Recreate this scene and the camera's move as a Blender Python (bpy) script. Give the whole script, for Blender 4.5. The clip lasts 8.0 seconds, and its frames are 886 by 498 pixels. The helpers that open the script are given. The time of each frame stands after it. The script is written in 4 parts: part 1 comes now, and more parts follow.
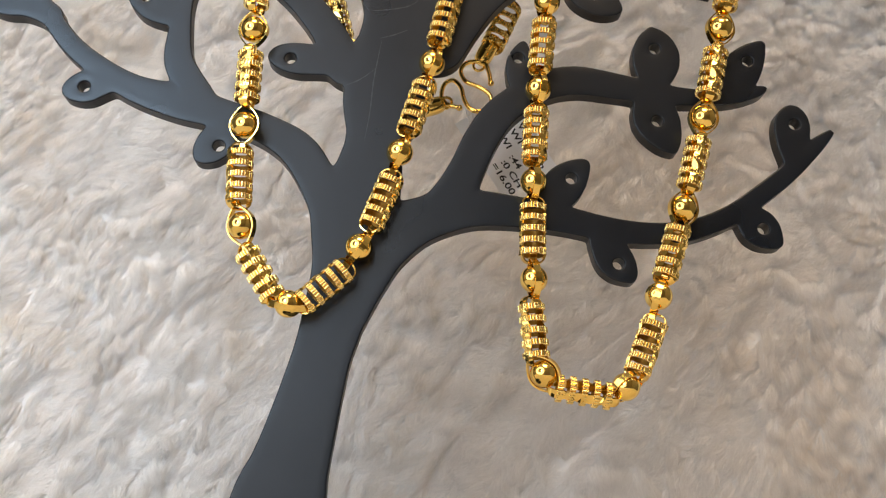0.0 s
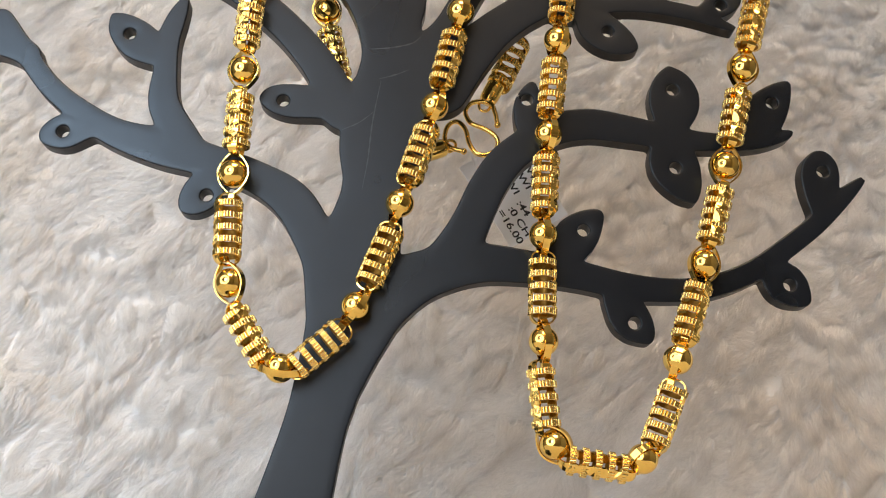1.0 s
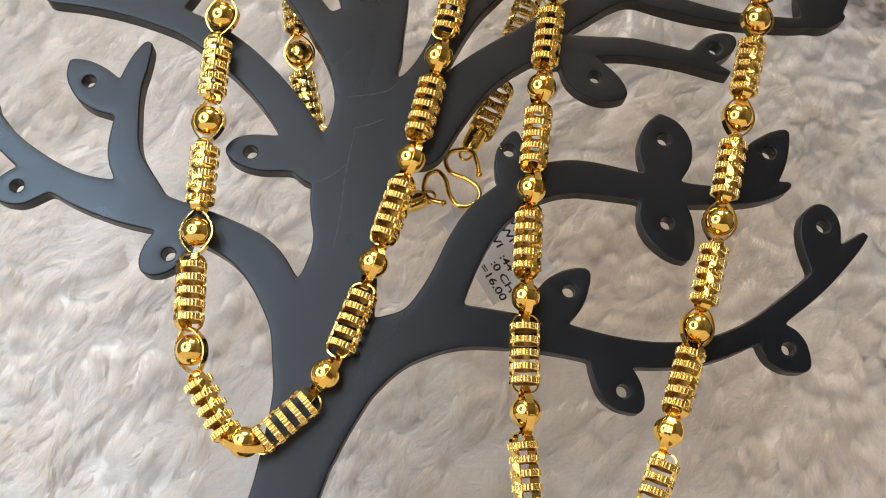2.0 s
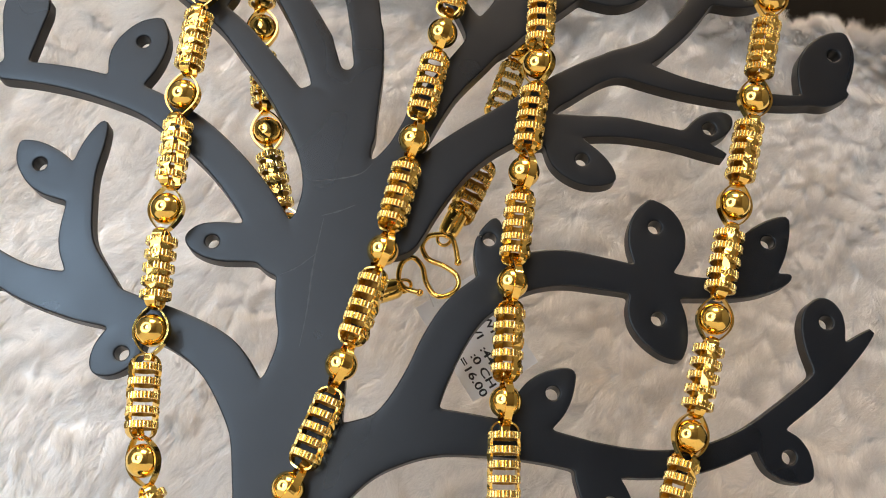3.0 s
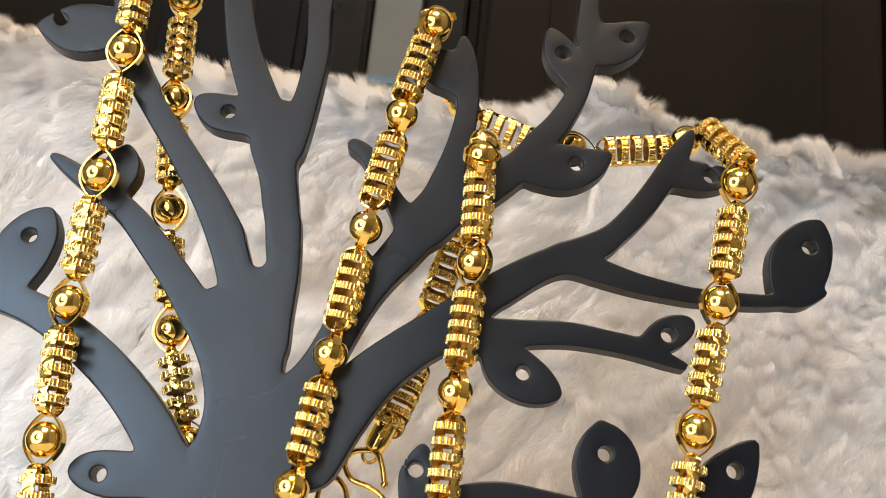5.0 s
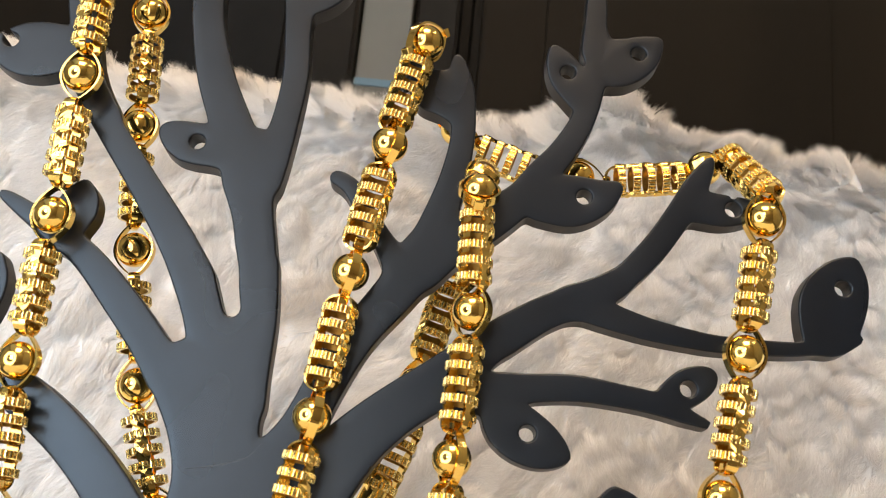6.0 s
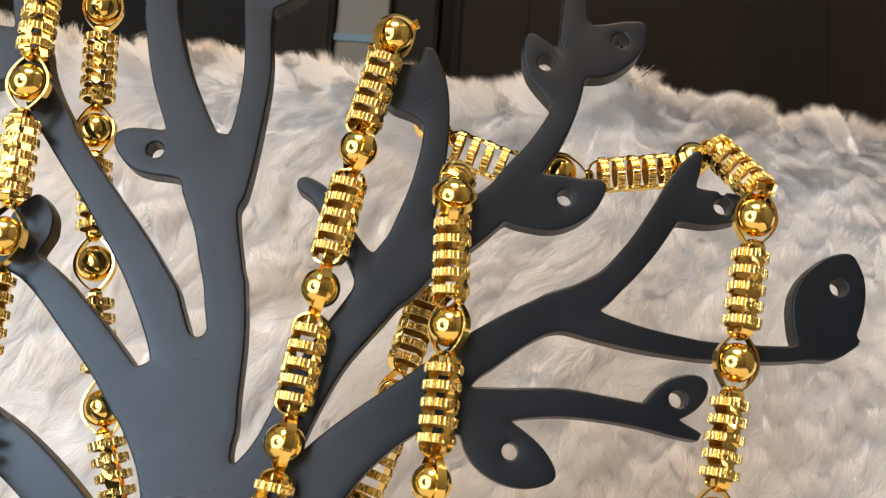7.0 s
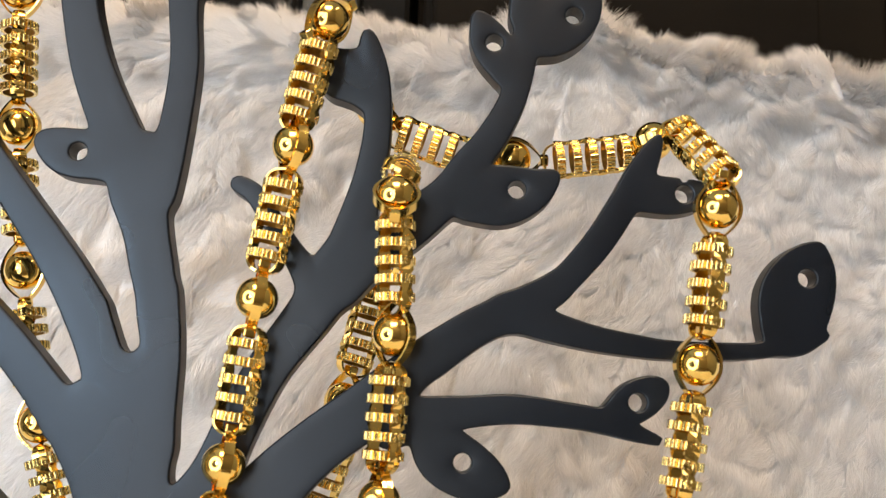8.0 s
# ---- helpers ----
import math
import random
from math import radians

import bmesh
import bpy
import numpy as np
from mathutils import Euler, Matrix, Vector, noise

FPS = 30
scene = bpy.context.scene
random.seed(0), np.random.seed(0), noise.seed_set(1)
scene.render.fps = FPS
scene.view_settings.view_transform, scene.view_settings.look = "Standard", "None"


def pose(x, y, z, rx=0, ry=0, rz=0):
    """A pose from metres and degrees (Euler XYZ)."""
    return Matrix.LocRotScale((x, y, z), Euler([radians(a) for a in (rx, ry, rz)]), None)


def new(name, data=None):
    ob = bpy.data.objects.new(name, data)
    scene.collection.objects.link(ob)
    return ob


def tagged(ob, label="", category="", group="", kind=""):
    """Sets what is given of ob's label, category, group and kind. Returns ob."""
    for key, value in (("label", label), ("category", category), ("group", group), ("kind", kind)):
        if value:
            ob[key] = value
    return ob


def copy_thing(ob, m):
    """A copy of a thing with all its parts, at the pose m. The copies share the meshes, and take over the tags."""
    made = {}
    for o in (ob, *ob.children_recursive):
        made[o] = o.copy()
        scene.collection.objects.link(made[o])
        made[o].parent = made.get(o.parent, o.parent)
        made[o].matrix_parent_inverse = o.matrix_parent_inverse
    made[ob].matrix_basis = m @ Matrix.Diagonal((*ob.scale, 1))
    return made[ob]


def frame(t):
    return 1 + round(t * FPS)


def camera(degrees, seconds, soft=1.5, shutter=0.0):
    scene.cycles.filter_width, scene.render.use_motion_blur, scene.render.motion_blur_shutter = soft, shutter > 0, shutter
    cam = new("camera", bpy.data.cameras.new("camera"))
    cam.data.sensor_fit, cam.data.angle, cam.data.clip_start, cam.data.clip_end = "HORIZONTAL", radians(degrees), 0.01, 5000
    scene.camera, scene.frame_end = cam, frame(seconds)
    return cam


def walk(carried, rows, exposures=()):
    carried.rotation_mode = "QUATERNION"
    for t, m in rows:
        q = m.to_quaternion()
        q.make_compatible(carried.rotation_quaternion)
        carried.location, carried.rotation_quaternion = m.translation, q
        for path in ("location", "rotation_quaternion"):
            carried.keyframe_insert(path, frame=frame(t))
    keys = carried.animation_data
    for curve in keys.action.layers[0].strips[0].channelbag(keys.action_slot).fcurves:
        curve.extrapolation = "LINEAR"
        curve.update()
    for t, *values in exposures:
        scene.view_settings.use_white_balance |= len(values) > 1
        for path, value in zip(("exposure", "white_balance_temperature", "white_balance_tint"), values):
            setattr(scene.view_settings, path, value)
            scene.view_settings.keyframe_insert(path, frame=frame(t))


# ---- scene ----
cam = camera(43.5, 8.0, soft=1.0)
# a phone's small lens, focused on the chain
cam.data.dof.use_dof = True
cam.data.dof.focus_distance, cam.data.dof.aperture_fstop = 0.236, 48.0
PATH = [
    (0, 0.0292, 0.0000, 0.0440, 105.84, -5.56, -2.02),
    (0.5, 0.0279, 0.0067, 0.0534, 105.84, -5.62, -1.89),
    (1, 0.0284, 0.0142, 0.0617, 105.84, -5.68, -1.79),
    (1.5, 0.0295, 0.0199, 0.0706, 105.87, -5.67, -1.77),
    (1.7, 0.0306, 0.0215, 0.0734, 105.87, -5.60, -1.73),
    (2.8, 0.0373, 0.0354, 0.0963, 106.68, -5.92, -1.36),
    (3, 0.0367, 0.0368, 0.0997, 106.94, -5.75, -1.59),
    (3.5, 0.0406, 0.0419, 0.1106, 107.44, -5.73, -1.65),
    (4, 0.0444, 0.0446, 0.1247, 107.94, -5.77, -1.48),
    (4.5, 0.0463, 0.0467, 0.1352, 108.48, -5.75, -1.60),
    (4.7, 0.0483, 0.0482, 0.1402, 108.42, -5.84, -1.43),
    (5.8, 0.0476, 0.0685, 0.1588, 107.66, -5.36, -1.50),
    (6, 0.0472, 0.0707, 0.1628, 107.60, -5.20, -1.50),
    (6.5, 0.0486, 0.0746, 0.1679, 106.43, -4.37, -1.47),
    (7, 0.0499, 0.0764, 0.1793, 103.89, -3.62, -1.21),
    (7.5, 0.0518, 0.0804, 0.1883, 101.09, -2.81, -1.05),
    (8, 0.0585, 0.0840, 0.1972, 99.05, -2.03, -0.78),
]
EXPOSURES = [(0.0, -0.33, 6750, 13.5), (1.5, -0.24, 6700, 13), (3.5, -0.04, 6700, 13), (4.5, 0.12, 6650, 12.5), (6.0, 0.17, 6650, 12.5), (8.0, 0.07, 6600, 13)]
walk(cam, [(t, pose(x, y, z, rx, ry, rz)) for t, x, y, z, rx, ry, rz in PATH], EXPOSURES)

# ---- light ----
RING_POWER, CEILING_POWER, WINDOW_POWER, SPOT_POWER = 3.4, 14.5, 14.5, 60.0
world = bpy.data.worlds.new("room_dark")
scene.world = world
world.use_nodes = True
world.node_tree.nodes["Background"].inputs[0].default_value = (0.02, 0.018, 0.016, 1)

# ---- materials ----
MM = 0.001


def material(name, color, rough=0.5, metal=0.0, **more):
    """A principled material; returns it with its node tree and shader."""
    m = bpy.data.materials.new(name)
    m.use_nodes = True
    s = m.node_tree.nodes["Principled BSDF"]
    s.inputs["Base Color"].default_value = (*color, 1)
    s.inputs["Roughness"].default_value = rough
    s.inputs["Metallic"].default_value = metal
    for key, value in more.items():
        s.inputs[key.replace("_", " ")].default_value = value
    return m, m.node_tree, s


def node(tree, kind, **values):
    n = tree.nodes.new(kind)
    for key, value in values.items():
        n.inputs[key.replace("_", " ")].default_value = value
    return n


def noise_of(tree, scale, detail=4.0, rough=0.55, stretch=(1, 1, 1)):
    """Noise on object coordinates, scale in waves a metre."""
    where = tree.nodes.new("ShaderNodeTexCoord")
    turn = tree.nodes.new("ShaderNodeMapping")
    turn.inputs["Scale"].default_value = stretch
    n = node(tree, "ShaderNodeTexNoise", Scale=scale, Detail=detail, Roughness=rough)
    tree.links.new(where.outputs["Object"], turn.inputs["Vector"])
    tree.links.new(turn.outputs["Vector"], n.inputs["Vector"])
    return n.outputs["Fac"]


def ramp(tree, fac, stops):
    r = tree.nodes.new("ShaderNodeValToRGB")
    for n, (at, color) in enumerate(stops):
        e = r.color_ramp.elements[n] if n < 2 else r.color_ramp.elements.new(at)
        e.position, e.color = at, (*color, 1) if len(color) == 3 else color
    tree.links.new(fac, r.inputs["Fac"])
    return r.outputs["Color"]


def bump(tree, shader, height, strength, distance):
    b = node(tree, "ShaderNodeBump", Strength=strength, Distance=distance)
    tree.links.new(height, b.inputs["Height"])
    tree.links.new(b.outputs["Normal"], shader.inputs["Normal"])


# satin black acrylic sheet, slightly rubbed
PLATE, tr, sh = material("black_acrylic", (0.007, 0.0105, 0.016), 0.3, Specular_IOR_Level=0.41)
tr.links.new(ramp(tr, noise_of(tr, 60, 2), [(0.1, (0.002, 0.0034, 0.006)), (0.9, (0.007, 0.0105, 0.0165))]), sh.inputs["Base Color"])
tr.links.new(ramp(tr, noise_of(tr, 35, 2), [(0.1, (0.2, 0.2, 0.2)), (0.9, (0.42, 0.42, 0.42))]), sh.inputs["Roughness"])
bump(tr, sh, noise_of(tr, 2500, 3), 0.06, 0.0002)

# its matte sawn edge
SAWN, tr, sh = material("sawn_acrylic_edge", (0.012, 0.011, 0.01), 0.35, Specular_IOR_Level=0.15)
tr.links.new(ramp(tr, noise_of(tr, 300, 4), [(0.3, (0.007, 0.006, 0.0055)), (0.7, (0.016, 0.0145, 0.013))]), sh.inputs["Base Color"])
bump(tr, sh, noise_of(tr, 1800, 3), 0.1, 0.0002)

# yellow gold: polished, milled, and the darker stamped cap
GOLD, tr, sh = material("polished_gold", (1.0, 0.68, 0.18), 0.1, 1.0)
tr.links.new(ramp(tr, noise_of(tr, 900, 4), [(0.35, (0.07, 0.07, 0.07)), (0.7, (0.16, 0.16, 0.16))]), sh.inputs["Roughness"])
bump(tr, sh, noise_of(tr, 700, 2), 0.12, 0.0002)
MILLED, tr, sh = material("milled_gold", (1.0, 0.755, 0.28), 0.24, 1.0)
tr.links.new(ramp(tr, noise_of(tr, 1500, 4), [(0.3, (0.16, 0.16, 0.16)), (0.7, (0.31, 0.31, 0.31))]), sh.inputs["Roughness"])
bump(tr, sh, noise_of(tr, 2500, 3), 0.15, 0.0002)
# gold for the ring insides, darkened: their shade is put into the colour
INSIDE, tr, sh = material("shaded_gold_inside", (0.5, 0.27, 0.06), 0.45, 1.0)
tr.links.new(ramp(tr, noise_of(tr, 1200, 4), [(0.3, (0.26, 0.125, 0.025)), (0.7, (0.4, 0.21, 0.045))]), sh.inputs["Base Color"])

# long white plush, beige in patches, each tuft a little its own
FUR, tr, sh = material("white_plush", (0.78, 0.74, 0.7), 0.8)
info = tr.nodes.new("ShaderNodeNewGeometry")
mix = tr.nodes.new("ShaderNodeMix")
mix.data_type, mix.blend_type = "RGBA", "MULTIPLY"
mix.inputs["Factor"].default_value = 1.0
tr.links.new(ramp(tr, noise_of(tr, 22, 5), [(0.28, (0.82, 0.73, 0.63)), (0.45, (0.91, 0.86, 0.81)), (0.75, (0.94, 0.915, 0.885))]), mix.inputs[6])
tr.links.new(ramp(tr, info.outputs["Random Per Island"], [(0.0, (0.86, 0.85, 0.84)), (1.0, (1, 1, 1))]), mix.inputs[7])
tr.links.new(mix.outputs[2], sh.inputs["Base Color"])
glow = tr.nodes.new("ShaderNodeBsdfTranslucent")
tr.links.new(mix.outputs[2], glow.inputs["Color"])
both = node(tr, "ShaderNodeMixShader", Fac=0.2)
tr.links.new(sh.outputs["BSDF"], both.inputs[1])
tr.links.new(glow.outputs["BSDF"], both.inputs[2])
tr.links.new(both.outputs["Shader"], tr.nodes["Material Output"].inputs["Surface"])
BACKING, tr, sh = material("plush_backing", (0.7, 0.66, 0.62), 0.95)
tr.links.new(ramp(tr, noise_of(tr, 150, 5), [(0.3, (0.74, 0.7, 0.66)), (0.7, (0.82, 0.79, 0.76))]), sh.inputs["Base Color"])

TAG, tr, sh = material("white_tag_film", (0.88, 0.88, 0.89), 0.3)
clear = node(tr, "ShaderNodeBsdfTranslucent", Color=(0.92, 0.92, 0.93, 1))
both = node(tr, "ShaderNodeMixShader", Fac=0.5)
tr.links.new(sh.outputs["BSDF"], both.inputs[1])
tr.links.new(clear.outputs["BSDF"], both.inputs[2])
tr.links.new(both.outputs["Shader"], tr.nodes["Material Output"].inputs["Surface"])
bump(tr, sh, noise_of(tr, 120, 2), 0.1, 0.0005)
INK, tr, sh = material("black_ink", (0.012, 0.012, 0.014), 0.5)
DARK, tr, sh = material("dark_brown_panel", (0.003, 0.002, 0.0012), 0.6, Specular_IOR_Level=0.08)
tr.links.new(ramp(tr, noise_of(tr, 14, 5, stretch=(1, 1, 0.1)), [(0.3, (0.0062, 0.0039, 0.0017)), (0.7, (0.0118, 0.0076, 0.0036))]), sh.inputs["Base Color"])
BLACK, tr, sh = material("black_box_card", (0.002, 0.002, 0.002), 0.6, Specular_IOR_Level=0.1)
tr.links.new(ramp(tr, noise_of(tr, 40, 4), [(0.3, (0.002, 0.002, 0.002)), (0.7, (0.005, 0.0045, 0.004))]), sh.inputs["Base Color"])
BROWN, tr, sh = material("brown_book_cloth", (0.012, 0.01, 0.007), 0.7, Specular_IOR_Level=0.15)
tr.links.new(ramp(tr, noise_of(tr, 60, 4), [(0.3, (0.006, 0.0045, 0.003)), (0.7, (0.011, 0.0085, 0.006))]), sh.inputs["Base Color"])
GREY, tr, sh = material("grey_card", (0.3, 0.29, 0.26), 0.7)
tr.links.new(ramp(tr, noise_of(tr, 20, 4), [(0.3, (0.1, 0.096, 0.08)), (0.7, (0.13, 0.125, 0.108))]), sh.inputs["Base Color"])
BLUE, tr, sh = material("blue_card_band", (0.08, 0.15, 0.2), 0.6)
bump(tr, sh, noise_of(tr, 300, 3), 0.2, 0.0005)
PAINT, tr, sh = material("cream_wall_paint", (0.24, 0.22, 0.19), 0.85)
tr.links.new(ramp(tr, noise_of(tr, 3, 6), [(0.3, (0.25, 0.23, 0.2)), (0.7, (0.31, 0.29, 0.255))]), sh.inputs["Base Color"])
FLOORING, tr, sh = material("brown_floor", (0.1, 0.075, 0.055), 0.5)
tr.links.new(ramp(tr, noise_of(tr, 8, 6, stretch=(1, 6, 1)), [(0.3, (0.08, 0.06, 0.04)), (0.7, (0.13, 0.1, 0.07))]), sh.inputs["Base Color"])
CEIL, tr, sh = material("white_ceiling_paint", (0.75, 0.73, 0.7), 0.9)
bump(tr, sh, noise_of(tr, 80, 4), 0.2, 0.001)
HOUSING, tr, sh = material("black_lamp_plastic", (0.015, 0.015, 0.016), 0.5)


def lamp_material(name, color, strength):
    m = bpy.data.materials.new(name)
    m.use_nodes = True
    s = m.node_tree.nodes["Principled BSDF"]
    s.inputs["Base Color"].default_value = (*color, 1)
    s.inputs["Emission Color"].default_value = (*color, 1)
    s.inputs["Emission Strength"].default_value = strength
    return m


RING_GLOW = lamp_material("ring_diffuser", (0.81, 0.91, 1.0), RING_POWER)
SPOT_GLOW = lamp_material("spot_lens", (1.0, 0.86, 0.68), SPOT_POWER)
SKY_GLOW = lamp_material("daylight_pane", (0.55, 0.77, 1.0), WINDOW_POWER)
PANEL_GLOW = lamp_material("ceiling_diffuser", (1.0, 0.79, 0.55), CEILING_POWER)


# ---- building helpers ----
def thing(name, at=(0, 0, 0), **tags):
    ob = new(name)
    ob.location = at
    ob.empty_display_size = 0.01
    return tagged(ob, **tags)


def part(name, bm, mat, parent=None, label="", smooth=True):
    """Links a bmesh as one mesh object, in the parent's own coordinates."""
    me = bpy.data.meshes.new(name)
    bm.to_mesh(me)
    bm.free()
    me.materials.append(mat)
    if smooth:
        me.polygons.foreach_set("use_smooth", [True] * len(me.polygons))
    ob = new(name, me)
    ob.parent = parent
    return tagged(ob, label=label)


def share(name, me, m, parent):
    """One more object on a mesh that is there already, at the pose m within its parent."""
    ob = new(name, me)
    ob.parent = parent
    ob.matrix_basis = m
    return ob


def box(bm, x0, x1, y0, y1, z0, z1, bevel=0.0):
    got = bmesh.ops.create_cube(bm, size=1, matrix=Matrix.LocRotScale(((x0 + x1) / 2, (y0 + y1) / 2, (z0 + z1) / 2), None, (x1 - x0, y1 - y0, z1 - z0)))
    if bevel:
        edges = {e for v in got["verts"] for e in v.link_edges}
        bmesh.ops.bevel(bm, geom=list(edges), offset=bevel, segments=2, affect="EDGES", profile=0.6)
    return bm


def smooth_line(points, step):
    """A curve through the points: each a row of numbers, of which the first two or three are a place."""
    p = np.array(points, float)
    p = np.vstack([2 * p[0] - p[1], p, 2 * p[-1] - p[-2]])
    rows = []
    for a, b, c, d in zip(p, p[1:], p[2:], p[3:]):
        n = max(2, int(np.linalg.norm((c - b)[:3]) / step) + 1)
        for s in np.arange(n) / n:
            rows.append(0.5 * (2 * b + (c - a) * s + (2 * a - 5 * b + 4 * c - d) * s**2 + (3 * b - a - 3 * c + d) * s**3))
    return np.array(rows + [p[-2]])


def tube(bm, line, radius, sides=10, closed=False):
    """A round wire along a line of places; radius may be one number or one for each place."""
    line = [Vector(p) for p in line]
    n = len(line)
    radii = [radius] * n if isinstance(radius, (int, float)) else [float(r) for r in radius]
    side = None
    rings = []
    for i, p in enumerate(line):
        ahead = (line[(i + 1) % n] - line[i - 1]) if closed else (line[min(i + 1, n - 1)] - line[max(i - 1, 0)])
        ahead.normalize()
        side = (side or ahead.orthogonal()) - ahead * ahead.dot(side or ahead.orthogonal())
        side.normalize()
        up = ahead.cross(side)
        rings.append([bm.verts.new(p + radii[i] * (math.cos(a) * side + math.sin(a) * up)) for a in (2 * math.pi * k / sides for k in range(sides))])
    pairs = list(zip(rings, rings[1:])) + ([(rings[-1], rings[0])] if closed else [])
    for a, b in pairs:
        for k in range(sides):
            bm.faces.new((a[k], a[(k + 1) % sides], b[(k + 1) % sides], b[k]))
    if not closed:
        bm.faces.new(rings[0][::-1])
        bm.faces.new(rings[-1])
    return bm


# ---- room ----
def wall(name, x0, x1, y0, y1, z0, z1, mat, label):
    return tagged(part(name, box(bmesh.new(), x0, x1, y0, y1, z0, z1), mat, smooth=False), label, "wall", kind="structure")


wall("wall_north", -1.6, 1.6, 1.1, 1.2, -0.5, 2.1, DARK, "dark brown panelled wall behind the plush throw")
south = bmesh.new()
for x0, x1, z0, z1 in ((-1.6, -1.15, -0.5, 2.1), (-0.2, 1.6, -0.5, 2.1), (-1.15, -0.2, -0.5, 0.1), (-1.15, -0.2, 1.08, 2.1)):
    box(south, x0, x1, -1.7, -1.6, z0, z1)
tagged(part("wall_south", south, PAINT, smooth=False), "plain cream painted wall with one window", "wall", kind="structure")
window = thing("window_1", (-0.675, -1.65, 0.59), label="white framed window with pale daylight behind it", category="window", kind="structure")
for x0, x1, z0, z1 in ((-0.475, -0.435, -0.49, 0.49), (0.435, 0.475, -0.49, 0.49), (-0.435, 0.435, -0.49, -0.45), (-0.435, 0.435, 0.45, 0.49)):
    part("window_frame", box(bmesh.new(), x0, x1, -0.04, 0.04, z0, z1, 0.004), CEIL, window, smooth=False)
part("pane", box(bmesh.new(), -0.435, 0.435, -0.03, -0.024, -0.45, 0.45), SKY_GLOW, window, "pale daylight sky through the pane", smooth=False)
wall("wall_west", -1.7, -1.6, -1.6, 1.1, -0.5, 2.1, PAINT, "plain cream painted wall")
wall("wall_east", 1.6, 1.7, -1.6, 1.1, -0.5, 2.1, PAINT, "plain cream painted wall")
tagged(part("floor", box(bmesh.new(), -1.6, 1.6, -1.6, 1.1, -0.55, -0.5), FLOORING, smooth=False), "plain brown floor", "floor", kind="structure")
tagged(part("ceiling", box(bmesh.new(), -1.7, 1.7, -1.7, 1.2, 2.1, 2.2), CEIL, smooth=False), "plain white ceiling", "ceiling", kind="structure")

panel = thing("ceiling_light", (0.0, -1.05, 2.06), label="square white ceiling light panel under the ceiling", category="ceiling light")
part("frame", box(bmesh.new(), -0.54, 0.54, -0.54, 0.54, 0.0, 0.039, 0.004), CEIL, panel, smooth=False)
part("diffuser", box(bmesh.new(), -0.5, 0.5, -0.5, 0.5, -0.008, -0.001), PANEL_GLOW, panel, "glowing white diffuser", smooth=False)

# ring light beside the camera's way, mirrored in every bead
def annulus(bm, r0, r1, y0, y1, n=72):
    """A flat ring of rectangular section round the y axis."""
    rows = [[bm.verts.new((r * math.cos(a), y, r * math.sin(a))) for r, y in ((r0, y0), (r1, y0), (r1, y1), (r0, y1))] for a in (2 * math.pi * k / n for k in range(n))]
    for a, b in zip(rows, rows[1:] + rows[:1]):
        for i in range(4):
            bm.faces.new((a[i], b[i], b[(i + 1) % 4], a[(i + 1) % 4]))
    bmesh.ops.recalc_face_normals(bm, faces=bm.faces)
    return bm


ring = thing("ring_light", (-0.20, -0.05, 0.21), label="glowing white ring light facing the display tree", category="ring light")
ring.rotation_euler = (0, 0, radians(-38))
part("housing", annulus(bmesh.new(), 0.12, 0.27, -0.035, -0.0005), HOUSING, ring, smooth=False)
part("diffuser", annulus(bmesh.new(), 0.13, 0.26, 0.0, 0.006), RING_GLOW, ring, "glowing white diffuser", smooth=False)
stand = smooth_line([(0, -0.03, -0.24), (0, -0.045, -0.45), (0, -0.05, -0.7)], 0.05)
part("stand", tube(bmesh.new(), stand, 0.009, 10), HOUSING, ring)

# small ceiling spots, mirrored in the upper half of the beads
spot = thing("ceiling_spot", (1.2, -0.4, 2.1), label="small round warm white spot under the ceiling", category="ceiling spot", group="ceiling spots")
tube_bm = tube(bmesh.new(), [(0, 0, 0), (0, 0, -0.05)], 0.06, 20)
part("housing", tube_bm, CEIL, spot, smooth=False)
part("lens", tube(bmesh.new(), [(0, 0, -0.051), (0, 0, -0.056)], 0.045, 20), SPOT_GLOW, spot, "glowing warm white lens", smooth=False)
for x, y in ((1.42, -0.3), (1.25, -0.05), (1.45, 0.12), (-0.5, 0.9), (-0.75, 0.78), (-1.0, 0.92)):
    copy_thing(spot, pose(x, y, 2.1))

# ---- plush throw over a seat and its back ----
SEAT = box(bmesh.new(), -0.36, 0.36, -0.02, 0.42, -0.5, -0.012, 0.01)
tagged(part("seat_base", SEAT, BROWN, smooth=False), "dark brown seat block under the white throw", "seat")


# the rumpled top edge, rise and fall along u
EDGE_U = (-0.36, -0.13, -0.09, -0.06, -0.04, 0.0, 0.025, 0.05, 0.06, 0.072, 0.093, 0.103, 0.11, 0.14, 0.157, 0.167, 0.175, 0.19, 0.4)
EDGE_Z = (0.012, 0.01, 0.0045, -0.001, -0.002, -0.003, -0.0065, -0.0115, -0.0135, -0.013, 0.0, -0.0015, -0.0095, -0.012, -0.0165, -0.015, -0.0185, -0.0205, -0.035)


